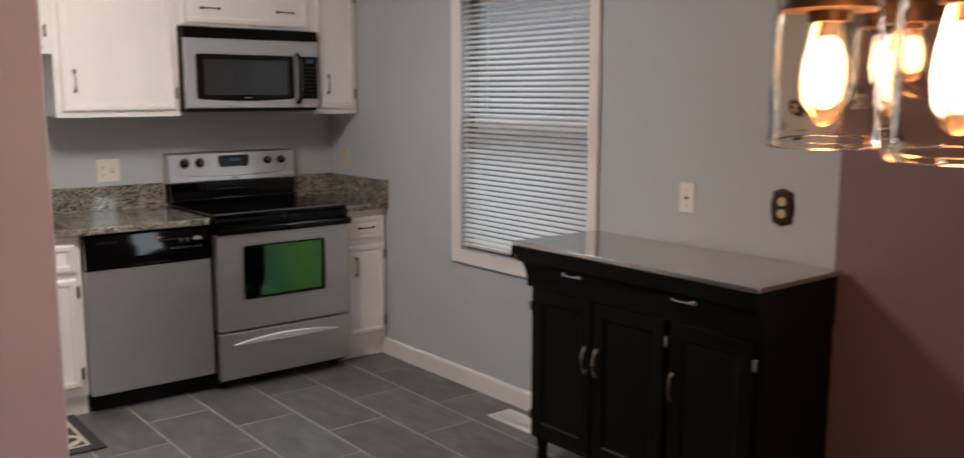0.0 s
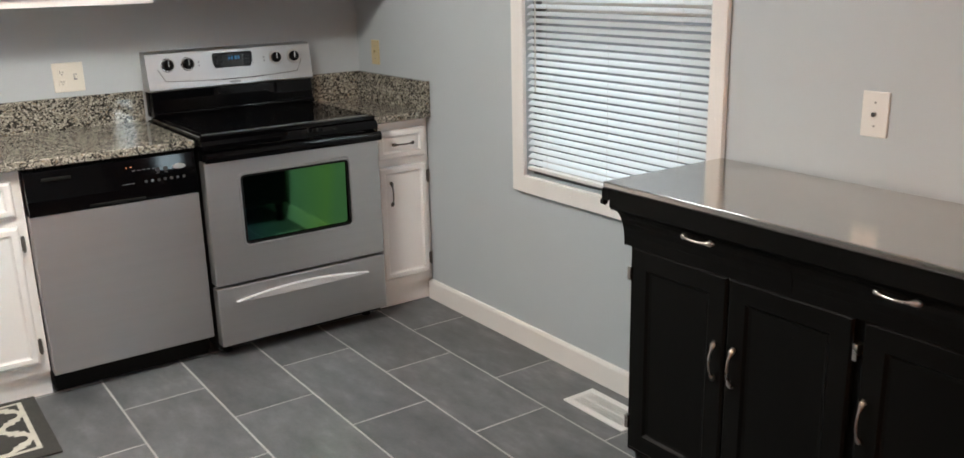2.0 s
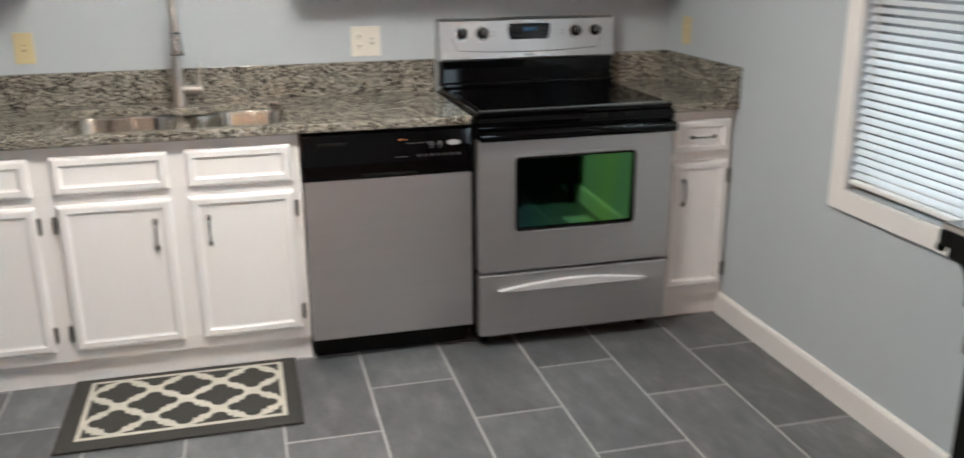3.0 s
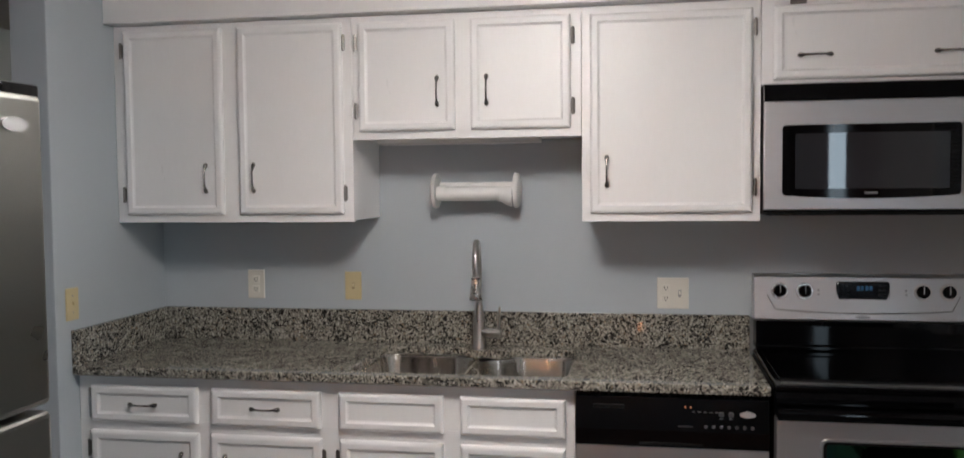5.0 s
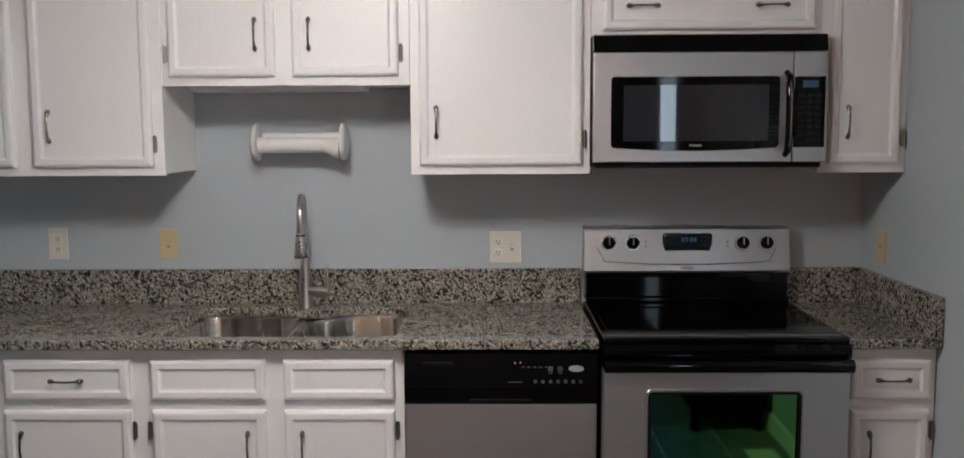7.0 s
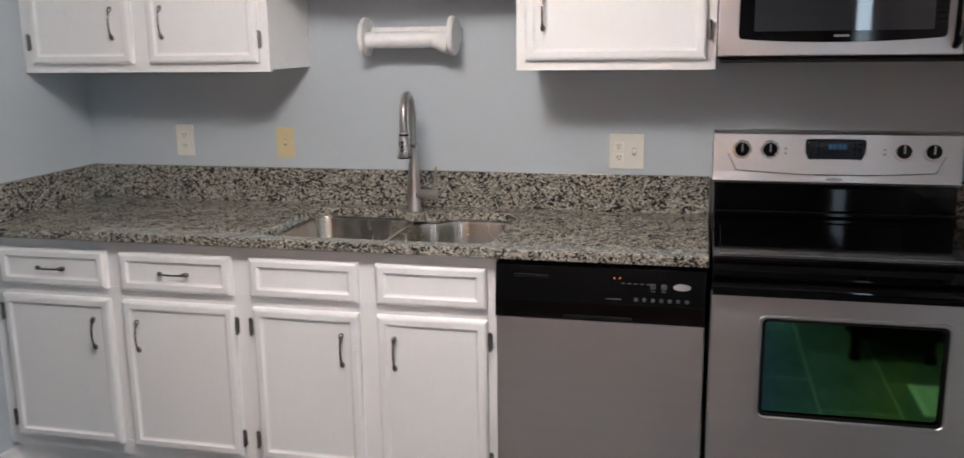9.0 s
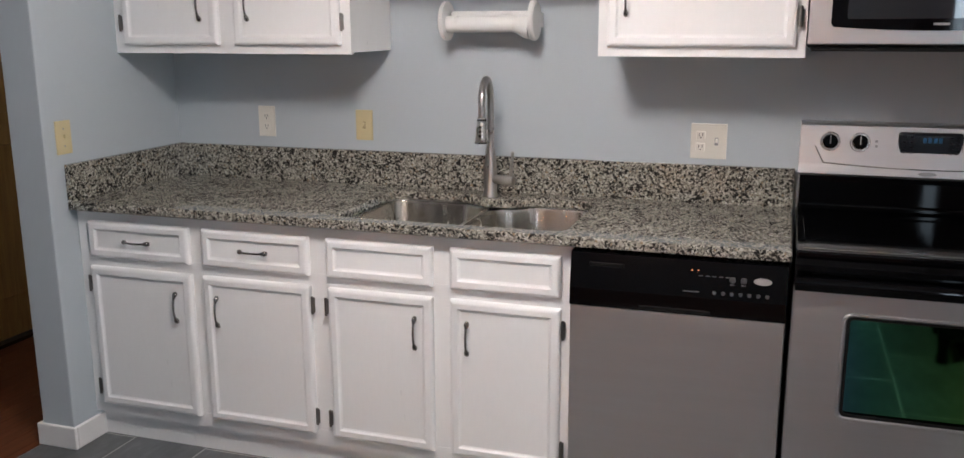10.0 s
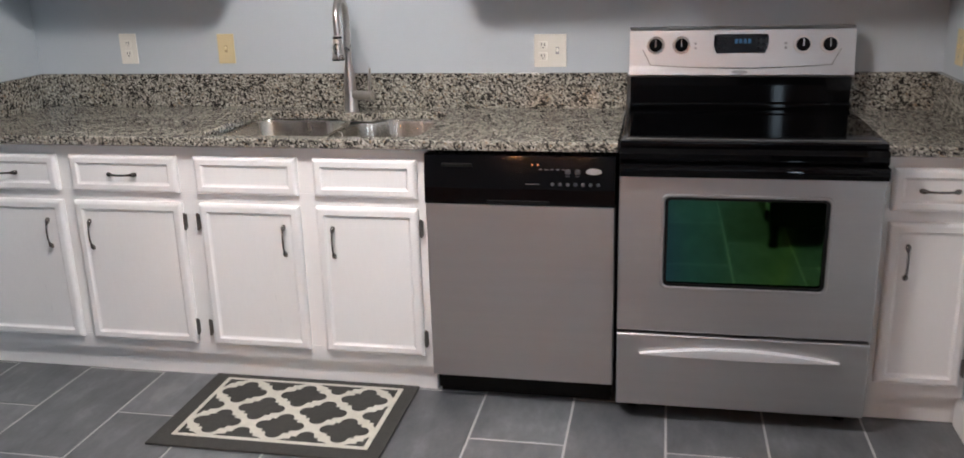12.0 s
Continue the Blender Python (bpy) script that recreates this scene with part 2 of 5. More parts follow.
GROUT = surface("pale_grout", (0.46, 0.45, 0.44), 0.9, vary=0.12, scale=9, fine=300, bump=0.08)
OVEN_GLASS = coated_glass("green_coated_oven_glass")
MW_GLASS = surface("microwave_glass", (0.022, 0.024, 0.028), 0.02, vary=0.05, bump=0.0, rough_vary=0.01, spec=0.62)
SCREEN = surface("dark_display", (0.01, 0.012, 0.016), 0.12, vary=0.05, bump=0.0)
LCD = glowing("blue_display_digits", (0.03, 0.13, 0.27), 0.035)
LCD_DIM = glowing("dim_blue_display", (0.025, 0.07, 0.14), 0.06)
MARK_DIM = surface("dull_grey_print", (0.075, 0.075, 0.08), 0.4, vary=0.1, bump=0.0)
BULB_GLINT = glowing("orange_bulb_glint", (1.0, 0.35, 0.15), 0.8)
KEY = surface("dark_grey_keys", (0.010, 0.0105, 0.012), 0.4, vary=0.05, bump=0.0, spec=0.25)
MARK = surface("grey_printing", (0.30, 0.30, 0.30), 0.5, vary=0.02, bump=0.0)
SILVER_MARK = surface("silver_badge", (0.72, 0.72, 0.72), 0.25, 0.6, vary=0.02, bump=0.0)
GRIP_SILVER = surface("satin_silver_grip", (0.80, 0.80, 0.82), 0.42, 0.5, vary=0.03, bump=0.0)
OAK = wood("golden_oak", (0.34, 0.17, 0.05), (0.52, 0.30, 0.10), axis=(10, 10, 0.7))
CHERRY = wood("red_brown_hardwood", (0.10, 0.028, 0.012), (0.20, 0.065, 0.028), rough=0.3, axis=(12, 0.8, 1))
RUG_DARK = surface("charcoal_rug_pile", (0.046, 0.044, 0.040), 0.95, vary=0.3, scale=30, fine=700, bump=0.3)
RUG_CREAM = surface("cream_rug_pile", (0.60, 0.575, 0.50), 0.95, vary=0.15, scale=30, fine=700, bump=0.3)
BRONZE = surface("dark_bronze", (0.055, 0.035, 0.022), 0.4, 0.8, vary=0.3, scale=40, bump=0.02)
GLASS = clear_glass("clear_glass")
JAR_GLASS = clear_glass("jar_glass", (1.0, 0.93, 0.83), ior=1.28)
BULB_GLOW = glowing("glowing_bulb", (1.0, 0.43, 0.18), 300)
DAYLIGHT = hazy_distance("overcast_daylight")
BLIND = blind_plastic("white_blind_slat")
VENT_WHITE = surface("white_enamel", (0.84, 0.84, 0.83), 0.35, vary=0.03, bump=0.0)
DOME = glowing("lit_dome_glass", (1.0, 0.93, 0.902), 62.0)
# Glow of the lamp added in the hall.
HALL_FILL = glowing("added_hall_fill_glow", (1.0, 0.90, 0.78), 13.0)


# ---- building helpers ----
ORIGIN = {}


def thing(name, at, label, category, group="", kind=""):
    ob = new(name)
    ob.location = at
    ob.empty_display_size = 0.1
    ORIGIN[ob] = Vector(at)
    return tagged(ob, label, category, group, kind)


def part(name, bm, material, parent, label="", smooth=False):
    """Links a bmesh, built in world places, as one mesh under a thing or a part."""
    o = ORIGIN[parent]
    bmesh.ops.translate(bm, verts=bm.verts, vec=-o)
    bmesh.ops.recalc_face_normals(bm, faces=bm.faces)
    me = bpy.data.meshes.new(name)
    bm.to_mesh(me)
    bm.free()
    me.materials.append(material)
    if smooth:
        me.shade_smooth()
        me.set_sharp_from_angle(angle=radians(40))
    ob = new(name, me)
    ob.parent = parent
    ORIGIN[ob] = o
    return tagged(ob, label)


def single(name, bm, material, label, category, group="", kind="", smooth=False):
    """A thing that is one mesh."""
    bmesh.ops.recalc_face_normals(bm, faces=bm.faces)
    me = bpy.data.meshes.new(name)
    bm.to_mesh(me)
    bm.free()
    me.materials.append(material)
    if smooth:
        me.shade_smooth()
        me.set_sharp_from_angle(angle=radians(40))
    ob = new(name, me)
    ORIGIN[ob] = Vector()
    return tagged(ob, label, category, group, kind)


def box(x0, x1, y0, y1, z0, z1, bevel=0.0, seg=2, bm=None):
    bm = bm or bmesh.new()
    vs = bmesh.ops.create_cube(bm, size=1)["verts"]
    for v in vs:
        v.co = Vector(((x0 + x1) / 2 + v.co.x * (x1 - x0), (y0 + y1) / 2 + v.co.y * (y1 - y0), (z0 + z1) / 2 + v.co.z * (z1 - z0)))
    if bevel:
        edges = list({e for v in vs for e in v.link_edges})
        bmesh.ops.bevel(bm, geom=edges, offset=bevel, segments=seg, profile=0.5, affect="EDGES")
    return bm


def rings(loops, cap_start=True, cap_end=True, bm=None):
    """Skins a row of closed loops of equal length."""
    bm = bm or bmesh.new()
    made = [[bm.verts.new(p) for p in loop] for loop in loops]
    for a, b in zip(made, made[1:]):
        for i in range(len(a)):
            j = (i + 1) % len(a)
            bm.faces.new((a[i], a[j], b[j], b[i]))
    if cap_start:
        bm.faces.new(made[0])
    if cap_end:
        bm.faces.new(made[-1])
    return bm


def tube(points, radii, seg=12, flat=(1, 1), bm=None, caps=True):
    """A round bar along points; flat squeezes its section."""
    pts = [Vector(p) for p in points]
    radii = radii if isinstance(radii, (list, tuple)) else [radii] * len(pts)
    loops, side = [], None
    for i, p in enumerate(pts):
        d = (pts[min(i + 1, len(pts) - 1)] - pts[max(i - 1, 0)]).normalized()
        if side is None:
            side = d.orthogonal().normalized()
        side = (side - d * side.dot(d)).normalized()
        up = d.cross(side)
        loops.append([p + (side * math.cos(a) * flat[0] + up * math.sin(a) * flat[1]) * radii[i] for a in [2 * math.pi * k / seg for k in range(seg)]])
    return rings(loops, caps, caps, bm)


def lathe(profile, at, seg=32, bm=None, caps=False):
    """Turns (radius, height) round the vertical through at."""
    at = Vector(at)
    loops = [[at + Vector((r * math.cos(a), r * math.sin(a), h)) for a in [2 * math.pi * k / seg for k in range(seg)]] for r, h in profile]
    return rings(loops, caps, caps, bm)


def disc(at, axis, r, depth, seg=28, bevel=0.0):
    """A short round post from at along axis."""
    at, ax = Vector(at), Vector(axis).normalized()
    side = ax.orthogonal().normalized()
    up = ax.cross(side)
    def ring(rr, d):
        return [at + ax * d + (side * math.cos(a) + up * math.sin(a)) * rr for a in [2 * math.pi * k / seg for k in range(seg)]]
    loops = [ring(r, 0), ring(r, depth - bevel)] + ([ring(r - bevel, depth)] if bevel else [])
    if not bevel:
        loops[1] = ring(r, depth)
    return rings(loops)


def prism(outline, axis, a0, a1, bm=None):
    """An outline extruded along x, y or z; its two numbers are the other axes in order."""
    def put(u, v, a):
        return {"x": (a, u, v), "y": (u, a, v), "z": (u, v, a)}[axis]
    return rings([[put(u, v, a0) for u, v in outline], [put(u, v, a1) for u, v in outline]], bm=bm)


def round_rect(x0, x1, y0, y1, r, seg=5):
    out = []
    for cx, cy, a0 in ((x1 - r, y1 - r, 0), (x0 + r, y1 - r, 90), (x0 + r, y0 + r, 180), (x1 - r, y0 + r, 270)):
        for k in range(seg + 1):
            a = radians(a0 + 90 * k / seg)
            out.append((cx + r * math.cos(a), cy + r * math.sin(a)))
    return out


def front_panel(x0, x1, z0, z1, yb, yf, rim=0.028, recess=0.008):
    """A door or drawer front facing south: a rounded rim, a bead and a sunk field."""
    steps = [(0, yb), (0, yf + 0.009), (0.002, yf + 0.005), (0.006, yf + 0.0015), (0.011, yf), (rim - 0.002, yf), (rim + 0.0005, yf + 0.0025), (rim + 0.003, yf + recess * 0.7), (rim + 0.008, yf + recess)]
    loops = [[(x0 + i, y, z0 + i), (x1 - i, y, z0 + i), (x1 - i, y, z1 - i), (x0 + i, y, z1 - i)] for i, y in steps]
    return rings(loops)


def bow_handle(center, upright, out=0.019, length=0.108, normal="y"):
    """A bowed pull with flattened feet, standing off a front."""
    cx, cy, cz = center
    pts, radii = [], []
    for k in range(23):
        u = k / 22 * 2 - 1
        along, off = u * length / 2, out * (1 - abs(u) ** 2.6) + 0.0015
        r = 0.0034 + 0.0052 * math.exp(-((abs(u) - 0.86) / 0.16) ** 2)
        pts.append((cx, cy - off, cz + along) if upright and normal == "y" else (cx + along, cy - off, cz) if normal == "y" else (cx - off, cy, cz + along) if upright else (cx - off, cy + along, cz))
        radii.append(r)
    return tube(pts, radii, 10)


def hinge(x, y, z, height=0.052, flat=False):
    """A surface hinge: a leaf with a rounded barrel, standing at a door's edge."""
    if flat:
        bm = box(x - height / 2, x + height / 2, y - 0.004, y + 0.002, z - 0.008, z + 0.008, 0.002)
        return tube([(x - height / 2, y - 0.005, z - 0.004), (x + height / 2, y - 0.005, z - 0.004)], 0.0042, 8, bm=bm)
    bm = box(x - 0.007, x + 0.007, y - 0.004, y + 0.002, z - height / 2, z + height / 2, 0.002)
    return tube([(x, y - 0.006, z - height / 2 - 0.004), (x, y - 0.006, z + height / 2 + 0.004)], 0.0045, 8, bm=bm)


# ---- the setting: floors, walls, ceiling ----
XW, XE, YN, YP = -3.47, 0.0, 0.0, -3.42


def wall(name, bm, material, label):
    return single(name, bm, material, label, "wall", kind="structure")


wall("wall_north", box(-3.61, 0.15, 0.0, 0.12, 0, CEIL), PAINT_GREY, "blue-grey painted kitchen wall behind the counters")
stub = box(-3.61, XW, -0.735, 0.0, 0, CEIL, 0.004)
wall("wall_west_stub", stub, PAINT_GREY, "short blue-grey wall end beside the counter")

# east wall with the window opening
WY0, WY1, WZ0, WZ1 = -2.255, -1.350, 0.722, 2.02
bm = box(0, 0.15, YP, WY0, 0, CEIL)
for y0, y1, z0, z1 in ((WY1, 0.0, 0, CEIL), (WY0, WY1, 0, WZ0), (WY0, WY1, WZ1, CEIL)):
    box(0, 0.15, y0, y1, z0, z1, bm=bm)
wall("wall_east", bm, PAINT_GREY, "blue-grey painted kitchen wall with a window")
DY0, DY1, DZ0, DZ1 = -5.25, -4.45, 0.85, 2.05
bm = box(-0.002, 0.15, -7.2, DY0, 0, CEIL)
for y0, y1, z0, z1 in ((DY1, YP, 0, CEIL), (DY0, DY1, 0, DZ0), (DY0, DY1, DZ1, CEIL)):
    box(-0.002, 0.15, y0, y1, z0, z1, bm=bm)
wall("wall_east_dining", bm, PAINT_MAUVE, "dark mauve painted dining room wall")
wall("wall_partition", box(-4.57, -2.42, -3.29, -3.17, 0, CEIL, 0.004), PAINT_LAVENDER_LIT, "partition wall between dining room and kitchen, lavender light put into its colour")
wall("wall_south", box(-4.69, 0.15, -7.32, -7.2, 0, CEIL), PAINT_GREY, "plain painted dining room wall")
bm = box(-4.69, -4.57, -7.2, -0.10, 0, CEIL)
box(-4.69, -4.57, 0.78, 1.6, 0, CEIL, bm=bm)
box(-4.69, -4.57, -0.10, 0.78, 2.03, CEIL, bm=bm)
wall("wall_west", bm, PAINT_GREY, "plain painted hall wall")
wall("wall_hall_east", box(-3.61, -3.49, 0.12, 1.6, 0, CEIL), PAINT_GREY, "plain painted hall wall")
wall("wall_hall_north", box(-4.69, -3.49, 1.6, 1.72, 0, CEIL), PAINT_GREY, "plain painted hall end wall")
single("ceiling", box(-4.69, 0.15, -7.32, 1.72, CEIL, CEIL + 0.1), PAINT_CEIL, "white textured ceiling", "ceiling", kind="structure")
single("backdrop", box(2.5, 2.52, -8.5, 1.5, -1.5, 7.0), DAYLIGHT, "hazy bright sky above dull ground outside", "backdrop", kind="structure")
single("ground_slab", box(-4.69, 0.15, -7.32, 1.72, -0.12, -0.03), GROUT, "concrete slab under the floors", "floor", kind="structure")

# ---- trim ----
def baseboard(name, x0, x1, y0, y1, label, height=0.096):
    prof = [(x1, 0.0), (x0, 0.0), (x0, height - 0.014), (x0 + 0.002, height - 0.008), (x0 + 0.006, height - 0.001), (x0 + 0.009, height), (x1, height)]
    return single(name, prism(prof, "y", y0, y1), TRIM_WHITE, label, "baseboard", kind="structure")


baseboard("baseboard_east", -0.014, 0.0, YP, -0.60, "cream-white painted baseboard along the window wall")
bm = box(-3.625, -3.455, -0.75, -0.735, 0, 0.084, 0.004)
box(-3.47, -3.455, -0.735, -0.58, 0, 0.084, 0.004, bm=bm)
box(-3.625, -3.61, -0.735, 0.0, 0, 0.084, 0.004, bm=bm)
single("baseboard_stub", bm, TRIM_WHITE, "white painted baseboard round the wall end", "baseboard", kind="structure")


# ---- window, blind ----
def build_window():
    w = thing("window_1", (0, -1.81, WZ0), "white-framed sash window behind a closed blind", "window", kind="structure")
    t = -0.019
    cas = 0.072
    part("casing_side", box(t, 0.0, WY1, WY1 + cas, WZ0 - 0.068, WZ1 + cas, 0.004), TRIM_WHITE, w)
    part("casing_side", box(t, 0.0, WY0 - cas + 0.012, WY0, WZ0 - 0.068, WZ1 + cas, 0.004), TRIM_WHITE, w)
    part("casing_top", box(t - 0.002, 0.0, WY0 - 0.001, WY1 + 0.001, WZ1, WZ1 + cas, 0.004), TRIM_WHITE, w)
    part("casing_bottom", box(t - 0.003, 0.0, WY0 + 0.001, WY1 - 0.001, WZ0 - 0.068, WZ0, 0.004), TRIM_WHITE, w)
    for y, z in ((WY1 + 0.036, 1.05), (WY1 + 0.036, 1.5), (WY0 - 0.03, 1.05), (WY0 - 0.03, 1.32), (WY0 - 0.03, 1.6)):
        part("nail_head", disc((t + 0.001, y, z), (-1, 0, 0), 0.004, 0.0022, 10), TRIM_WHITE, w)
    for y in (WY1 - 0.02, (WY0 + WY1) / 2, WY0 + 0.2, WY1 - 0.28):
        part("nail_head", disc((t - 0.002, y, WZ0 - 0.034), (-1, 0, 0), 0.004, 0.0022, 10), TRIM_WHITE, w)
    jamb = box(0.034, 0.15, WY1 - 0.016, WY1, WZ0, WZ1)
    box(0.034, 0.15, WY0, WY0 + 0.016, WZ0, WZ1, bm=jamb)
    box(0.034, 0.15, WY0 + 0.016, WY1 - 0.016, WZ1 - 0.016, WZ1, bm=jamb)
    box(0.034, 0.15, WY0 + 0.016, WY1 - 0.016, WZ0, WZ0 + 0.016, bm=jamb)
    part("window_jamb", jamb, STILE_SHADED, w, "window jamb with shade put into its colour")
    mid = 1.375
    for x, z0, z1 in ((0.072, mid - 0.036, WZ1 - 0.016), (0.042, WZ0 + 0.016, mid + 0.036)):
        a, b = WY0 + 0.017, WY1 - 0.017
        st = box(x, x + 0.028, a, a + 0.024, z0, z1, 0.003)
        box(x, x + 0.028, b - 0.024, b, z0, z1, 0.003, bm=st)
        s = box(x, x + 0.028, a + 0.024, b - 0.024, z0, z0 + 0.045, 0.003)
        box(x, x + 0.028, a + 0.024, b - 0.024, z1 - 0.045, z1, 0.003, bm=s)
        sash = part("sash_frame", s, TRIM_WHITE, w)
        part("sash_stile", st, STILE_SHADED, sash, "side stile with shade put into its colour")
        pane = part("pane", box(x + 0.011, x + 0.016, a + 0.024, b - 0.024, z0 + 0.045, z1 - 0.045), GLASS, sash)
        pane.visible_shadow = False


def build_blind():
    b = thing("window_blind", (0.012, -1.81, WZ0), "white horizontal slatted blind, lowered and almost closed", "blind")
    a, c = WY0 + 0.006, WY1 - 0.004
    part("head_rail", box(-0.004, 0.028, a, c, WZ1 - 0.05, WZ1 - 0.018, 0.003), PLASTIC_WHITE, b)
    part("bottom_rail", box(-0.001, 0.025, a, c, WZ0 + 0.02, WZ0 + 0.034, 0.004), PLASTIC_WHITE, b)
    pitch, z = 0.0255, WZ0 + 0.052
    mesh = None
    tilt = radians(33)
    while z < WZ1 - 0.055:
        if mesh is None:
            half, crown = 0.0125, 0.0020
            top = []
            for k in range(5):
                u = k / 4 * 2 - 1
                d, h = u * half, crown * (1 - u * u)
                top.append((0.012 + d * math.cos(tilt) - h * math.sin(tilt), z + d * math.sin(tilt) + h * math.cos(tilt)))
            under = [(x + 0.0004, zz - 0.0007) for x, zz in reversed(top)]
            first = part("slat", rings([[(x, y, zz) for x, zz in top + under] for y in (a, c)]), BLIND, b)
            mesh, z0 = first.data, z
        else:
            s = new("slat", mesh)
            s.parent, s.location = b, (0, 0, z - z0)
        z += pitch
    for y in (a + 0.12, (a + c) / 2, c - 0.12):
        part("ladder_cord", tube([(-0.002, y, WZ0 + 0.03), (-0.002, y, WZ1 - 0.05)], 0.0009, 6), PLASTIC_WHITE, b)
    part("tilt_wand", tube([(-0.008, c - 0.06, 1.05), (-0.008, c - 0.06, WZ1 - 0.05)], 0.003, 8), PLASTIC_WHITE, b)


build_window()
build_blind()

w = thing("window_2", (0, -4.85, DZ0), "white-framed dining room window", "window", kind="structure")
for y0, y1, z0, z1 in ((DY0, DY0 + 0.05, DZ0, DZ1), (DY1 - 0.05, DY1, DZ0, DZ1), (DY0 + 0.05, DY1 - 0.05, DZ0, DZ0 + 0.05), (DY0 + 0.05, DY1 - 0.05, DZ1 - 0.05, DZ1)):
    part("window_frame", box(0.02, 0.07, y0, y1, z0, z1, 0.003), TRIM_WHITE, w)
pane = part("pane", box(0.04, 0.046, DY0 + 0.05, DY1 - 0.05, DZ0 + 0.05, DZ1 - 0.05), GLASS, w)
pane.visible_shadow = False

# ---- cabinets ----
YB, YF = -0.617, -0.64          # face frame and door face of the base units
UB, UF = -0.335, -0.357         # the same of the wall units
CT, CB = 0.897, 0.865           # counter top and underside


def fit_front(parent, kind, x0, x1, z0, z1, yb, yf, handle=None, hinges=(), rim=0.028):
    d = part(kind, front_panel(x0, x1, z0, z1, yb, yf, rim), CAB_WHITE, parent)
    if handle:
        hx, hz, up = handle
        part("handle", bow_handle((hx, yf, hz), up), GUNMETAL, d, "antique nickel bow handle", True)
    for hx, hz in hinges:
        part("hinge", hinge(hx, yb - 0.012, hz), HINGE_METAL, d, "dark metal hinge")
    return d


def base_unit(x0, x1, label, fronts, back=0.0):
    u = thing("base_cabinet", ((x0 + x1) / 2, -0.3, 0), label, "cabinet", "white base cabinets")
    body = box(x0, x0 + 0.016, YB + 0.02, back - 0.004, 0.1, CB)
    box(x1 - 0.016, x1, YB + 0.02, back - 0.004, 0.1, CB, bm=body)
    box(x0 + 0.016, x1 - 0.016, YB + 0.02, back - 0.004, 0.1, 0.118, bm=body)
    box(x0 + 0.016, x1 - 0.016, back - 0.014, back - 0.004, 0.118, CB, bm=body)
    part("body", body, CAB_WHITE, u)
    ff = box(x0, x1, YB, YB + 0.02, 0.102, 0.155)
    box(x0, x1, YB, YB + 0.02, 0.815, CB, bm=ff)
    box(x0, x1, YB, YB + 0.02, 0.66, 0.705, bm=ff)
    box(x0, x0 + 0.035, YB + 0.0005, YB + 0.02, 0.155, 0.815, bm=ff)
    box(x1 - 0.035, x1, YB + 0.0005, YB + 0.02, 0.155, 0.815, bm=ff)
    if x1 - x0 > 0.5:
        m = (x0 + x1) / 2 + 0.005
        box(m - 0.045, m + 0.045, YB + 0.001, YB + 0.02, 0.155, 0.815, bm=ff)
    part("face_frame", ff, CAB_WHITE, u)
    part("toe_kick", box(x0, x1, -0.588, -0.57, 0.002, 0.104), CAB_WHITE, u)
    for f in fronts:
        fit_front(u, *f)
    return u


D0, D1 = 0.145, 0.664
R0, R1 = 0.699, 0.828
base_unit(XW + 0.003, -2.512, "white painted double base cabinet with two drawers", [
    ("drawer", -3.412, -3.003, R0, R1, YB, YF, (-3.205, 0.764, False)),
    ("drawer", -2.948, -2.547, R0, R1, YB, YF, (-2.745, 0.764, False)),
    ("door", -3.416, -3.001, D0, D1, YB, YF, (-3.06, 0.545, True), ((-3.424, 0.60), (-3.424, 0.21))),
    ("door", -2.953, -2.545, D0, D1, YB, YF, (-2.895, 0.545, True), ((-2.536, 0.60), (-2.536, 0.21)))])
base_unit(-2.512, -1.676, "white painted double sink base cabinet with false fronts", [
    ("false_front", -2.480, -2.115, R0, R1, YB, YF),
    ("false_front", -2.057, -1.706, R0, R1, YB, YF),
    ("door", -2.478, -2.116, D0, D1, YB, YF, (-2.172, 0.545, True), ((-2.487, 0.60), (-2.487, 0.21))),
    ("door", -2.057, -1.706, D0, D1, YB, YF, (-1.998, 0.545, True), ((-1.697, 0.60), (-1.697, 0.21)))])
base_unit(-0.300, -0.003, "narrow white painted base cabinet beside the stove", [
    ("drawer", -0.269, -0.024, R0, R1, YB, YF, (-0.143, 0.764, False)),
    ("door", -0.267, -0.024, D0, D1, YB, YF, (-0.213, 0.545, True), ((-0.015, 0.60), (-0.015, 0.21)))])


def wall_unit(x0, x1, z0, label, fronts, z1=2.15):
    u = thing("wall_cabinet", ((x0 + x1) / 2, -0.15, z0), label, "cabinet", "white wall cabinets")
    part("body", box(x0, x1, UB + 0.02, -0.003, z0 + 0.006, z1, 0.001), CAB_WHITE, u)
    ff = box(x0, x1, UB, UB + 0.02, z0, z0 + 0.045)
    box(x0, x1, UB, UB + 0.02, z1 - 0.045, z1, bm=ff)
    box(x0, x0 + 0.04, UB + 0.0005, UB + 0.02, z0 + 0.045, z1 - 0.045, bm=ff)
    box(x1 - 0.04, x1, UB + 0.0005, UB + 0.02, z0 + 0.045, z1 - 0.045, bm=ff)
    m = (x0 + x1) / 2
    if len(fronts) > 1:
        box(m - 0.05, m + 0.05, UB + 0.001, UB + 0.02, z0 + 0.045, z1 - 0.045, bm=ff)
    part("face_frame", ff, CAB_WHITE, u)
    for f in fronts:
        fit_front(u, *f)
    return u


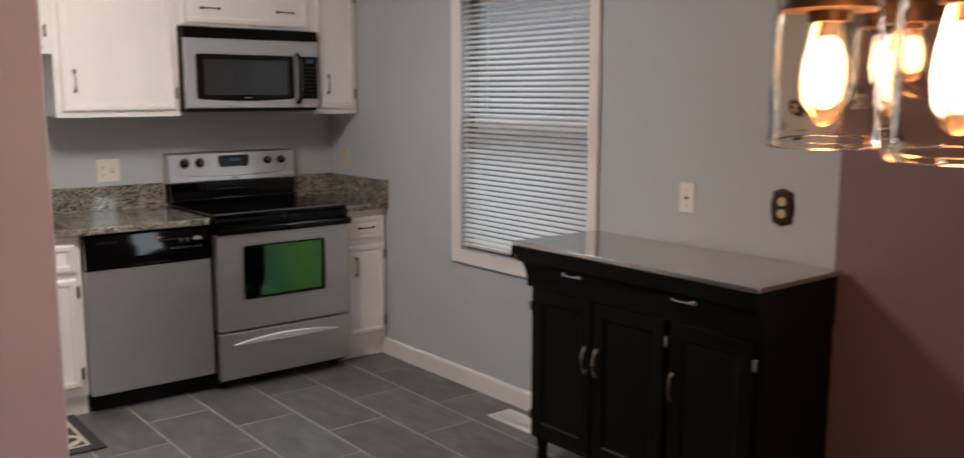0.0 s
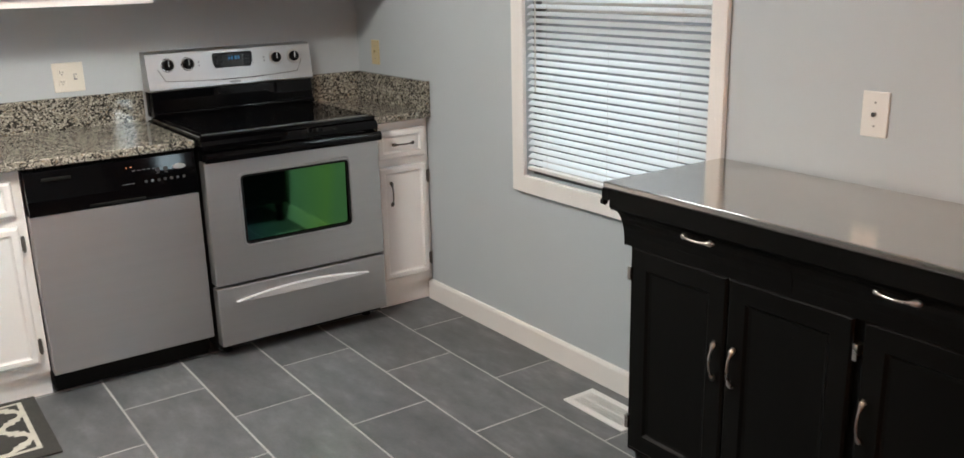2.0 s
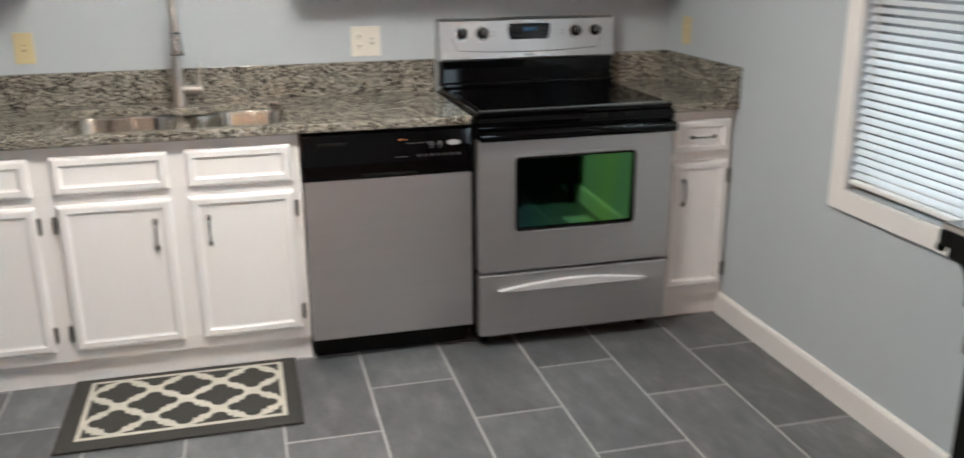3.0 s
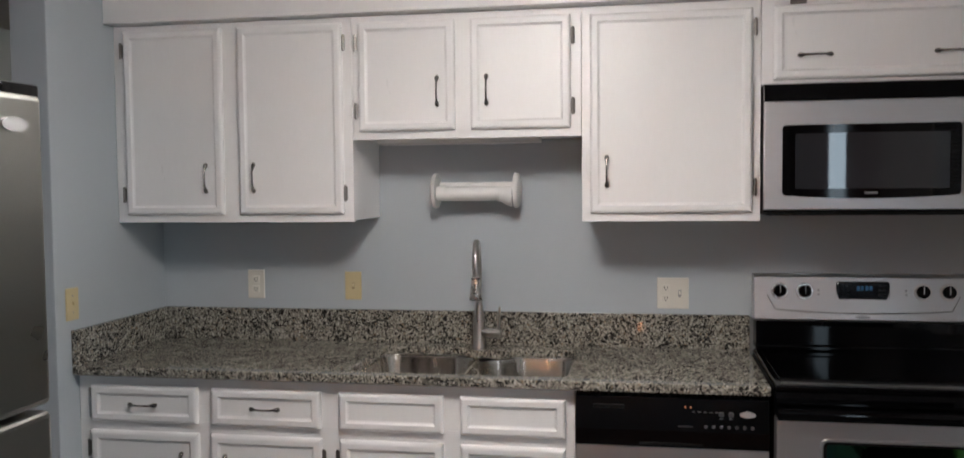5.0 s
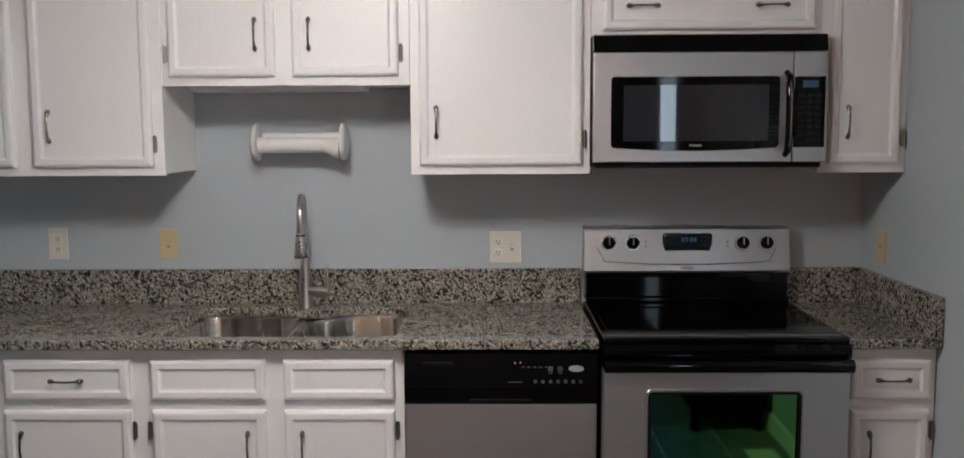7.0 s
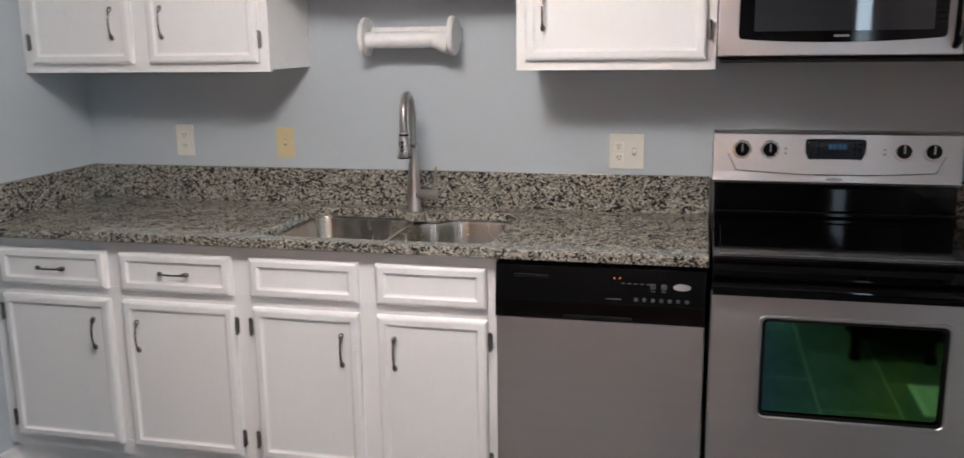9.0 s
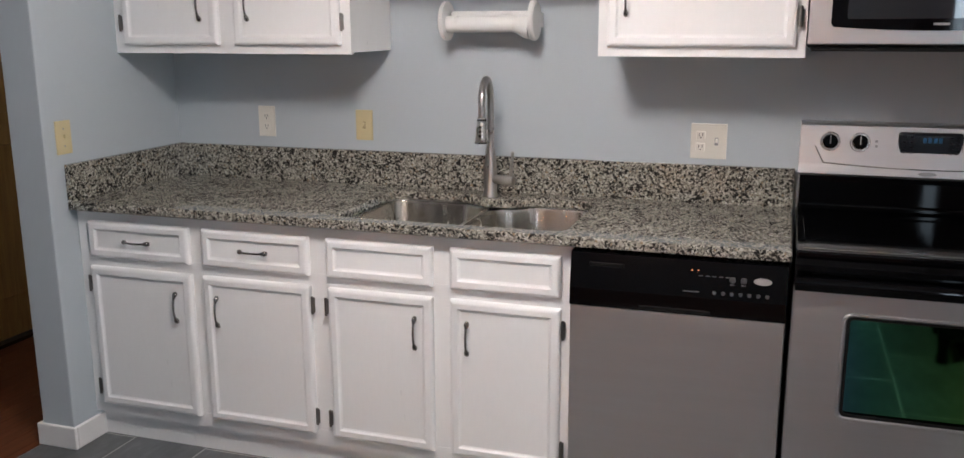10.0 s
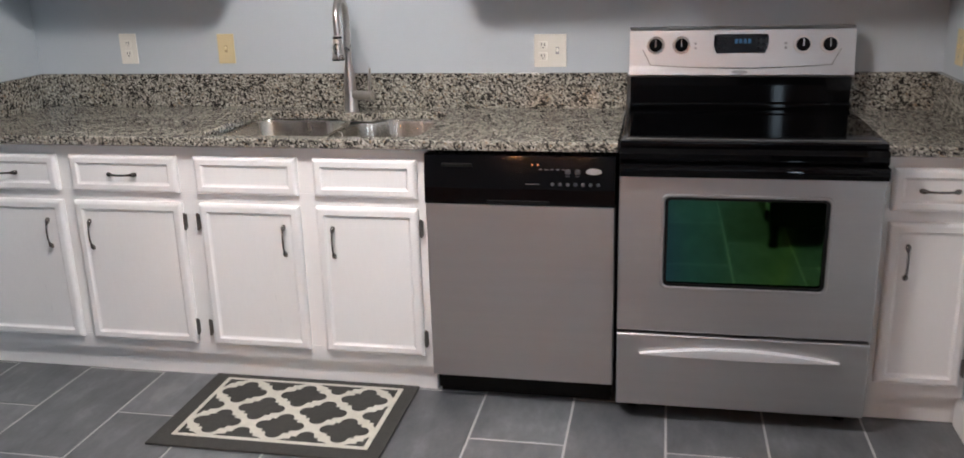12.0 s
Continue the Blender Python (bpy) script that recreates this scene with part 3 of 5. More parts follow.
UZ = 1.398
wall_unit(XW + 0.003, -2.512, UZ, "white painted double wall cabinet with two doors", [
    ("door", -3.420, -3.020, 1.428, 2.128, UB, UF, (-3.085, 1.565, True), ((-3.430, 2.055), (-3.430, 1.505))),
    ("door", -2.955, -2.547, 1.428, 2.128, UB, UF, (-2.893, 1.565, True), ((-2.538, 2.055), (-2.538, 1.505)))])
sinkcab = wall_unit(-2.510, -1.672, 1.700, "short white painted wall cabinet above the sink", [
    ("door", -2.483, -2.123, 1.730, 2.125, UB, UF, (-2.185, 1.868, True), ((-2.492, 2.05), (-2.492, 1.805))),
    ("door", -2.065, -1.708, 1.730, 2.125, UB, UF, (-2.005, 1.868, True), ((-1.699, 2.05), (-1.699, 1.805)))])
wall_unit(-1.670, -1.064, UZ, "tall single-door white painted wall cabinet", [
    ("door", -1.640, -1.092, 1.428, 2.12, UB, UF, (-1.582, 1.573, True), ((-1.083, 2.055), (-1.083, 1.515)))])
u = wall_unit(-1.062, -0.298, 1.862, "low white painted wall cabinet above the microwave", [
    ("flap_door", -1.024, -0.321, 1.875, 2.122, UB, UF)])
flap = [o for o in u.children if o.name.startswith("flap_door")][0]
for x in (-0.892, -0.466):
    part("handle", bow_handle((x, UF, 1.953), False), GUNMETAL, flap, "antique nickel bow handle", True)
for x in (-0.945, -0.40):
    part("hinge", hinge(x, UB - 0.006, 2.134, flat=True), HINGE_METAL, flap, "dark metal hinge")
wall_unit(-0.296, -0.003, UZ, "narrow white painted wall cabinet beside the microwave", [
    ("door", -0.265, -0.030, 1.428, 2.118, UB, UF, (-0.207, 1.567, True), ((-0.021, 2.055), (-0.021, 1.515)))])

# boxed-in soffit of board panels above the wall units
soffit = thing("soffit", (-1.73, -0.2, 2.152), "white painted boxed soffit above the wall cabinets", "soffit", kind="structure")
part("soffit_core", box(XW + 0.002, -0.002, -0.385, -0.002, 2.153, CEIL - 0.002), CAB_WHITE, soffit)
for x0, x1 in ((XW + 0.002, -2.529), (-2.529, -1.672), (-1.672, -1.055), (-1.055, -0.301), (-0.301, -0.002)):
    part("panel", box(x0, x1, -0.401, -0.385, 2.16, CEIL - 0.004, 0.0008), CAB_WHITE, soffit)
for x, w in ((-2.529, 0.016), (-1.672, 0.013), (-1.055, 0.007), (-0.301, 0.010)):
    part("joint_strip", box(x - w / 2, x + w / 2, -0.4055, -0.399, 2.172, CEIL - 0.006), CAB_WHITE, soffit)
part("edge_strip", box(XW + 0.002, -0.002, -0.406, -0.385, 2.151, 2.160, 0.002), CAB_WHITE, soffit)

part("under_cabinet_lamp", box(-2.44, -1.83, -0.27, -0.17, 1.684, 1.7055, 0.004), PLASTIC_WHITE, sinkcab, "slim white lamp strip")

# ---- counters ----
def counter_main():
    c = thing("countertop", (-2.26, -0.33, CB), "speckled grey-brown granite countertop with a sink cut-out", "countertop")
    bm = bmesh.new()
    outer = [(XW + 0.004, -0.004), (XW + 0.004, -0.66), (-1.064, -0.66), (-1.064, -0.004)]
    inner = sink_outline(0.0)
    for loop in (outer, inner):
        vs = [bm.verts.new((x, y, CT)) for x, y in loop]
        for i in range(len(vs)):
            bm.edges.new((vs[i], vs[(i + 1) % len(vs)]))
    bmesh.ops.triangle_fill(bm, use_beauty=True, use_dissolve=False, edges=bm.edges[:])
    top = bm.faces[:]
    ex = bmesh.ops.extrude_face_region(bm, geom=top)
    for v in ex["geom"]:
        if isinstance(v, bmesh.types.BMVert):
            v.co.z = CB + 0.001
    slab = part("slab", bm, GRANITE, c)
    mod = slab.modifiers.new("eased_edge", "BEVEL")
    mod.width, mod.segments, mod.limit_method, mod.angle_limit = 0.005, 2, "ANGLE", radians(50)
    part("backsplash", box(XW + 0.024, -1.064, -0.024, -0.002, CT, 1.026, 0.0007), GRANITE, c)
    part("side_splash", box(XW + 0.002, XW + 0.023, -0.655, -0.002, CT, 1.026, 0.0007), GRANITE, c)
    return c


def sink_back(x, y1=-0.118):
    """The back edge of the cut-out: it swings forward round the faucet."""
    u = min(max((x + 2.185) / 0.29, 0.0), 1.0)
    return y1 - 0.060 * min(1.0, 0.7 * (1 - math.cos(2 * math.pi * u)))


def corner(out, cx, cy, r, a0, a1, n=6):
    for k in range(n + 1):
        a = radians(a0 + (a1 - a0) * k / n)
        out.append((cx + r * math.cos(a), cy + r * math.sin(a)))


def sink_outline(grow):
    """The cut-out seen from above: two rounded lobes with a bump between them at the back."""
    x0, x1, y0, y1 = -2.462 - grow, -1.705 + grow, -0.60 - grow, -0.118 + grow
    out = []
    corner(out, x1 - 0.06, y1 - 0.06, 0.06, 0, 90)
    for k in range(17):
        x = -1.885 - 0.31 * k / 16
        out.append((x, sink_back(x)))
    corner(out, x0 + 0.06, y1 - 0.06, 0.06, 90, 180)
    corner(out, x0 + 0.035, y0 + 0.035, 0.035, 180, 270)
    corner(out, x1 - 0.035, y0 + 0.035, 0.035, 270, 360)
    return out


def bowl_outline(x0, x1, inset, r):
    """One bowl seen from above; its back wall follows the bump."""
    x0, x1, y0 = x0 + inset, x1 - inset, -0.602 + inset
    back = lambda x: sink_back(x) - 0.003 - inset
    out = []
    corner(out, x0 + r, y0 + r, r, 180, 270)
    corner(out, x1 - r, y0 + r, r, 270, 360)
    corner(out, x1 - r, back(x1 - r) - r, r, 0, 90)
    for k in range(1, 16):
        x = x1 - r - (x1 - x0 - 2 * r) * k / 16
        out.append((x, back(x)))
    corner(out, x0 + r, back(x0 + r) - r, r, 90, 180)
    return out


counter_main()
c = thing("countertop", (-0.15, -0.33, CB), "small speckled granite countertop in the corner beside the stove", "countertop")
part("slab", box(-0.299, -0.004, -0.66, -0.004, CB + 0.001, CT, 0.004), GRANITE, c)
part("backsplash", box(-0.299, -0.024, -0.024, -0.002, CT, 1.026, 0.0007), GRANITE, c)
part("side_splash", box(-0.023, -0.002, -0.655, -0.002, CT, 1.026, 0.0007), GRANITE, c)


# ---- sink and faucet ----
def build_sink():
    s = thing("sink", (-2.05, -0.4, 0.7), "stainless steel undermount double bowl sink", "sink")
    rim = 0.864
    for x0, x1 in ((-2.464, -2.085), (-2.050, -1.703)):
        loops = []
        for grow, z, r in ((0.012, rim - 0.001, 0.07), (0.0, rim - 0.001, 0.062), (-0.004, rim - 0.012, 0.06), (-0.012, 0.72, 0.055), (-0.03, 0.69, 0.05), (-0.11, 0.682, 0.03)):
            loops.append([(x, y, z) for x, y in bowl_outline(x0, x1, -grow, r)])
        bm = rings(loops, False, True)
        bowl = part("bowl", bm, STEEL_SINK, s, smooth=True)
        bowl.modifiers.new("sheet", "SOLIDIFY").thickness = 0.0015
        cx, cy = (x0 + x1) / 2, -0.40
        part("drain", lathe([(0.045, 0.6845), (0.045, 0.687), (0.036, 0.6865), (0.030, 0.6835), (0.006, 0.6832)], (cx, cy, 0), caps=True), NICKEL, bowl, "round steel drain", True)
    part("divider", box(-2.078, -2.057, -0.58, -0.19, 0.80, rim - 0.004, 0.006, 3), STEEL_SINK, s)


def build_faucet():
    fx, fy = -2.085, -0.128
    f = thing("faucet", (fx, fy, CT), "brushed nickel pull-down gooseneck kitchen faucet", "faucet")
    part("base", lathe([(0.026, CT + 0.0005), (0.027, CT + 0.006), (0.0240, CT + 0.012), (0.0228, CT + 0.085), (0.0200, CT + 0.13), (0.0145, CT + 0.175)], (fx, fy, 0), caps=True), FAUCET, f, smooth=True)
    pts = [(fx, fy, CT + 0.125), (fx, fy, CT + 0.22), (fx, fy, 1.235)]
    n, r = 14, 0.078
    for k in range(1, n + 1):
        a = math.pi * k / n * 1.02
        d = r - r * math.cos(a)
        pts.append((fx + d * 0.12, fy - d * 0.99, 1.235 + r * math.sin(a)))
    ex, ey, ez = pts[-1]
    pts.append((ex, ey + 0.001, ez - 0.02))
    pts.append((ex, ey + 0.001, ez - 0.042))
    part("gooseneck", tube(pts, 0.0125, 16), FAUCET, f, smooth=True)
    ez -= 0.042
    head = part("spray_head", lathe([(0.0135, ez + 0.004), (0.0152, ez - 0.003), (0.0165, ez - 0.018), (0.0205, ez - 0.050), (0.0240, ez - 0.076), (0.0222, ez - 0.081)], (ex, ey, 0), caps=True), NICKEL, f, "polished flared spray head", True)
    part("collar", lathe([(0.0156, ez - 0.006), (0.0162, ez - 0.003), (0.0152, ez)], (ex, ey, 0), caps=True), BLACK_GLOSS, head, "black ring")
    for z in (0.026, 0.040, 0.054):
        r = 0.0165 + 0.00012 * (z - 0.018) * 1000
        part("spray_button", box(ex - 0.005, ex + 0.005, ey - r - 0.0018, ey - r + 0.008, ez - z - 0.005, ez - z + 0.005, 0.0018), GUNMETAL, head, "grey spray button")
    part("nozzle", lathe([(0.0232, ez - 0.0815), (0.0240, ez - 0.0795), (0.0236, ez - 0.077)], (ex, ey, 0), caps=True), BLACK_GLOSS, head, "black nozzle ring")
    part("lever_hub", tube([(fx + 0.012, fy - 0.004, CT + 0.064), (fx + 0.088, fy - 0.012, CT + 0.062)], [0.0175, 0.0168], 16), FAUCET, f, smooth=True)
    part("lever", tube([(fx + 0.078, fy - 0.012, CT + 0.075), (fx + 0.081, fy - 0.013, CT + 0.115), (fx + 0.085, fy - 0.015, CT + 0.165)], [0.0062, 0.0050, 0.0042], 10), FAUCET, f, smooth=True)


build_sink()
build_faucet()


# ---- dishwasher ----
def build_dishwasher():
    x0, x1 = -1.670, -1.070
    d = thing("dishwasher", (-1.37, -0.35, 0), "stainless dishwasher with a black control panel", "dishwasher")
    part("tub", box(x0 + 0.004, x1 - 0.004, -0.60, -0.06, 0.02, 0.855), BLACK_MATT, d)
    door = part("door", box(x0, x1, -0.664, -0.602, 0.095, 0.695, 0.004, 2), STEEL, d)
    prof = [(-0.602, 0.697), (-0.668, 0.697), (-0.673, 0.706), (-0.671, 0.75), (-0.665, 0.80), (-0.655, 0.852), (-0.650, 0.856), (-0.602, 0.856)]
    panel = part("control_panel", prism(prof, "x", x0, x1), BLACK_GLOSS, d, "glossy black control panel")
    part("toe_kick", box(x0 + 0.01, x1 - 0.01, -0.59, -0.575, 0.004, 0.094), BLACK_MATT, d, "black kick plate")
    def at(x, z, w, h, name, material, out=0.0015, label=""):
        u = (z - 0.70) / 0.156
        y = -0.6722 + 0.003 * u + 0.0105 * u * u
        return part(name, box(x - w / 2, x + w / 2, y - out, y + 0.003, z - h / 2, z + h / 2, min(w, h) * 0.3), material, panel, label)
    at(-1.565, 0.822, 0.10, 0.012, "vent_slot", BLACK_MATT, 0.0008)
    at(-1.37, 0.709, 0.20, 0.012, "grip_lip", BLACK_MATT, 0.002)
    for k in range(7):
        at(-1.262 + 0.0235 * k, 0.766, 0.012, 0.013, "button", MARK_DIM, 0.001)
        at(-1.262 + 0.0235 * k, 0.752, 0.011, 0.003, "button_caption", MARK_DIM, 0.0006)
    for x in (-1.215, -1.185):
        at(x, 0.806, 0.016, 0.016, "button", MARK_DIM, 0.0012)
        at(x, 0.793, 0.013, 0.003, "button_caption", MARK_DIM, 0.0006)
    for k in range(5):
        at(-1.30 + 0.018 * k, 0.812, 0.011, 0.003, "status_caption", MARK_DIM, 0.0006)
    # Glowing orange dots stand in for the chandelier bulbs reflected in the panel.
    for x in (-1.325, -1.308):
        at(x, 0.826, 0.004, 0.004, "indicator", BULB_GLINT, 0.0008, "tiny glowing dot for the bulbs' orange reflection")
    at(-1.325, 0.766, 0.045, 0.004, "wordmark_bar", MARK_DIM, 0.0006)
    u = (0.806 - 0.70) / 0.156
    y = -0.6722 + 0.003 * u + 0.0105 * u * u
    oval = [(-1.135 + 0.0245 * math.cos(2 * math.pi * k / 24), 0.808 + 0.0095 * math.sin(2 * math.pi * k / 24)) for k in range(24)]
    part("badge", prism(oval, "y", y - 0.003, y + 0.004), SILVER_MARK, panel, "oval silver badge")


build_dishwasher()


# ---- stove ----
def build_stove():
    x0, x1 = -1.056, -0.304
    s = thing("stove", (-0.68, -0.36, 0), "stainless electric stove with a black glass cooktop", "stove")
    part("body", box(x0 + 0.004, x1 - 0.004, -0.655, -0.012, 0.03, 0.895), BLACK_MATT, s)
    for x in (x0 + 0.05, x1 - 0.05):
        for y in (-0.6, -0.07):
            part("foot", lathe([(0.02, 0.0), (0.02, 0.01), (0.01, 0.012), (0.01, 0.031)], (x, y, 0), 12, caps=True), BLACK_MATT, s)
    part("cooktop", box(x0, x1, -0.70, -0.075, 0.893, 0.912, 0.005, 3), BLACK_GLOSS, s, "black cooktop frame")
    glass = part("cooktop_glass", box(x0 + 0.022, x1 - 0.022, -0.665, -0.12, 0.911, 0.9145, 0.001), BLACK_GLASS, s, "black ceramic glass")
    part("cooktop_trim", box(x0 + 0.018, x1 - 0.018, -0.672, -0.666, 0.9115, 0.9150, 0.001), STEEL_DARK, s)
    nose = [(-0.655, 0.845), (-0.705, 0.845), (-0.716, 0.858), (-0.718, 0.878), (-0.708, 0.893), (-0.655, 0.893)]
    part("front_trim", prism(nose, "x", x0, x1), BLACK_GLOSS, s, "glossy black front trim")
    # oven door
    door = part("oven_door", oven_front(x0, x1), STEEL, s, "stainless oven door")
    part("door_top", box(x0, x1, -0.708, -0.658, 0.813, 0.843, 0.006, 3), BLACK_GLOSS, door, "black top edge")
    grip = [(-0.726, 0.812), (-0.742, 0.814), (-0.751, 0.824), (-0.752, 0.838), (-0.745, 0.850), (-0.732, 0.852), (-0.724, 0.846)]
    part("door_handle", prism(grip, "x", x0 + 0.002, x1 - 0.002), BLACK_GLOSS, door, "black full-width handle", True)
    for x in (x0 + 0.025, x1 - 0.025):
        part("handle_post", box(x - 0.02, x + 0.02, -0.732, -0.70, 0.815, 0.84, 0.004), BLACK_GLOSS, door)
    wx0, wx1, wz0, wz1 = -0.922, -0.448, 0.464, 0.75
    pane = [(u, v) for u, v in round_rect(wx0, wx1, wz0, wz1, 0.018)]
    part("window_surround", rings([[(u, -0.7145, v) for u, v in round_rect(wx0 - 0.008, wx1 + 0.008, wz0 - 0.008, wz1 + 0.008, 0.024)], [(u, -0.7185, v) for u, v in round_rect(wx0 - 0.005, wx1 + 0.005, wz0 - 0.005, wz1 + 0.005, 0.022)], [(u, -0.7185, v) for u, v in round_rect(wx0, wx1, wz0, wz1, 0.018)], [(u, -0.7135, v) for u, v in round_rect(wx0 + 0.004, wx1 - 0.004, wz0 + 0.004, wz1 - 0.004, 0.016)]], False, False), STEEL, door)
    glass_bm = prism(round_rect(wx0 + 0.003, wx1 - 0.003, wz0 + 0.003, wz1 - 0.003, 0.016), "y", -0.7085, -0.7045)
    for v in glass_bm.verts:
        v.co.y += 0.006 * (v.co.x + 0.685) - 0.018 * (v.co.z - 0.607)
    part("oven_window", glass_bm, OVEN_GLASS, door, "dark green-coated oven glass")
    part("window_border", rings([[(u, -0.7145, v) for u, v in round_rect(wx0 + 0.003, wx1 - 0.003, wz0 + 0.003, wz1 - 0.003, 0.016)], [(u, -0.7162, v) for u, v in round_rect(wx0 + 0.004, wx1 - 0.004, wz0 + 0.004, wz1 - 0.004, 0.015)], [(u, -0.7162, v) for u, v in round_rect(wx0 + 0.011, wx1 - 0.013, wz0 + 0.012, wz1 - 0.010, 0.010)], [(u, -0.7145, v) for u, v in round_rect(wx0 + 0.012, wx1 - 0.014, wz0 + 0.013, wz1 - 0.011, 0.009)]], False, False), BLACK_MATT, door, "black printed border")
    # warming drawer
    dr = part("drawer", box(x0, x1, -0.712, -0.658, 0.058, 0.303, 0.006, 3), STEEL, s, "stainless storage drawer")
    lip = []
    n = 20
    for k in range(n + 1):
        u = k / n
        lip.append((-0.987 + 0.60 * u, 0.241 + 0.028 * math.sin(math.pi * u) ** 0.9))
    for k in range(n - 1, 0, -1):
        u = k / n
        lip.append((-0.987 + 0.60 * u, 0.239 - 0.004 * math.sin(math.pi * u)))
    loops = []
    for y, sq in ((-0.711, 1.0), (-0.724, 0.97), (-0.729, 0.86)):
        loops.append([(-0.687 + (x + 0.687) * (0.985 if sq < 1 else 1), y, 0.242 + (z - 0.242) * sq) for x, z in lip])
    part("drawer_grip", rings(loops), GRIP_SILVER, dr, "curved silver drawer grip")
    # backguard
    part("backguard_base", box(x0 + 0.006, x1 - 0.006, -0.105, -0.012, 0.912, 1.022, 0.003), BLACK_GLOSS, s, "glossy black lower backguard")
    part("backguard_lip", box(x0 + 0.004, x1 - 0.004, -0.125, -0.012, 0.9125, 0.938, 0.008, 3), BLACK_GLOSS, s)
    prof = [(-0.012, 1.022), (-0.108, 1.022), (-0.112, 1.030), (-0.104, 1.06), (-0.085, 1.18), (-0.078, 1.188), (-0.012, 1.188)]
    bg = part("backguard", prism(prof, "x", x0, x1), STEEL, s, "stainless control backguard")
    lean = lambda z: -0.104 + (z - 1.06) * 0.019 / 0.12
    def plate(name, x, z, w, h, mat, out=0.0015, label="", owner=bg):
        y = lean(z) if owner is bg else lean(1.128)
        return part(name, box(x - w / 2, x + w / 2, y - out - 0.001, y + 0.006, z - h / 2, z + h / 2, min(w, h) * 0.12), mat, owner, label)
    crease = []
    for k in range(25):
        u = k / 24 * 2 - 1
        z = 1.052 + 0.014 * u * u + (0.05 * (abs(u) - 0.94) / 0.06 if abs(u) > 0.94 else 0)
        crease.append((-0.68 + 0.33 * u, lean(z) - 0.0006, z))
    part("crease", tube(crease, 0.0020, 6), STEEL_DARK, bg)
    disp = plate("display_panel", -0.678, 1.128, 0.182, 0.078, SCREEN, 0.003, "dark display panel")
    for x in (-0.694, -0.680, -0.664, -0.650):
        plate("clock_digit", x, 1.143, 0.010, 0.016, LCD, 0.0042, "dim blue clock digit", disp)
    for i in range(4):
        for x in (-0.75, -0.73, -0.62, -0.604):
            plate("key", x, 1.152 - 0.016 * i, 0.010, 0.006, KEY, 0.004, "", disp)
    for x in (-0.966, -0.878, -0.475, -0.388):
        z = 1.130
        y = lean(z)
        k = part("knob", disc((x, y + 0.002, z), (0, -1, 0.13), 0.0225, 0.022, 28, 0.004), BLACK_GLOSS, bg, "black control knob", True)
        part("knob_ring", disc((x, y + 0.002, z), (0, -1, 0.13), 0.0305, 0.005, 28, 0.002), NICKEL, k, "silver ring")
        part("pointer", box(x - 0.0015, x + 0.0015, y - 0.0235, y - 0.018, z - 0.004, z + 0.022, 0.0005), SILVER_MARK, k)
    for x, z in ((-0.83, 1.135), (-0.83, 1.12), (-0.53, 1.135), (-0.53, 1.12)):
        plate("mark", x, z, 0.008, 0.008, MARK, 0.0005)
    oval = [(-0.68 + 0.026 * math.cos(2 * math.pi * k / 20), 1.040 + 0.006 * math.sin(2 * math.pi * k / 20)) for k in range(20)]
    part("badge", prism(oval, "y", -0.115, -0.106), SILVER_MARK, bg, "small silver badge")


def oven_front(x0, x1):
    """The door front with a shallow recess for the glass."""
    def loop(grow, y):
        return [(u, y, v) for u, v in round_rect(x0 + grow, x1 - grow, 0.313 + grow, 0.812 - grow, 0.007)]
    def inner(grow, y):
        return [(u, y, v) for u, v in round_rect(-0.919 - grow, -0.451 + grow, 0.467 - grow, 0.747 + grow, 0.016 + grow)]
    return rings([loop(0, -0.658), loop(0, -0.708), loop(0.0018, -0.7122), loop(0.006, -0.714), inner(0.003, -0.714), inner(0.0, -0.696)])


build_stove()


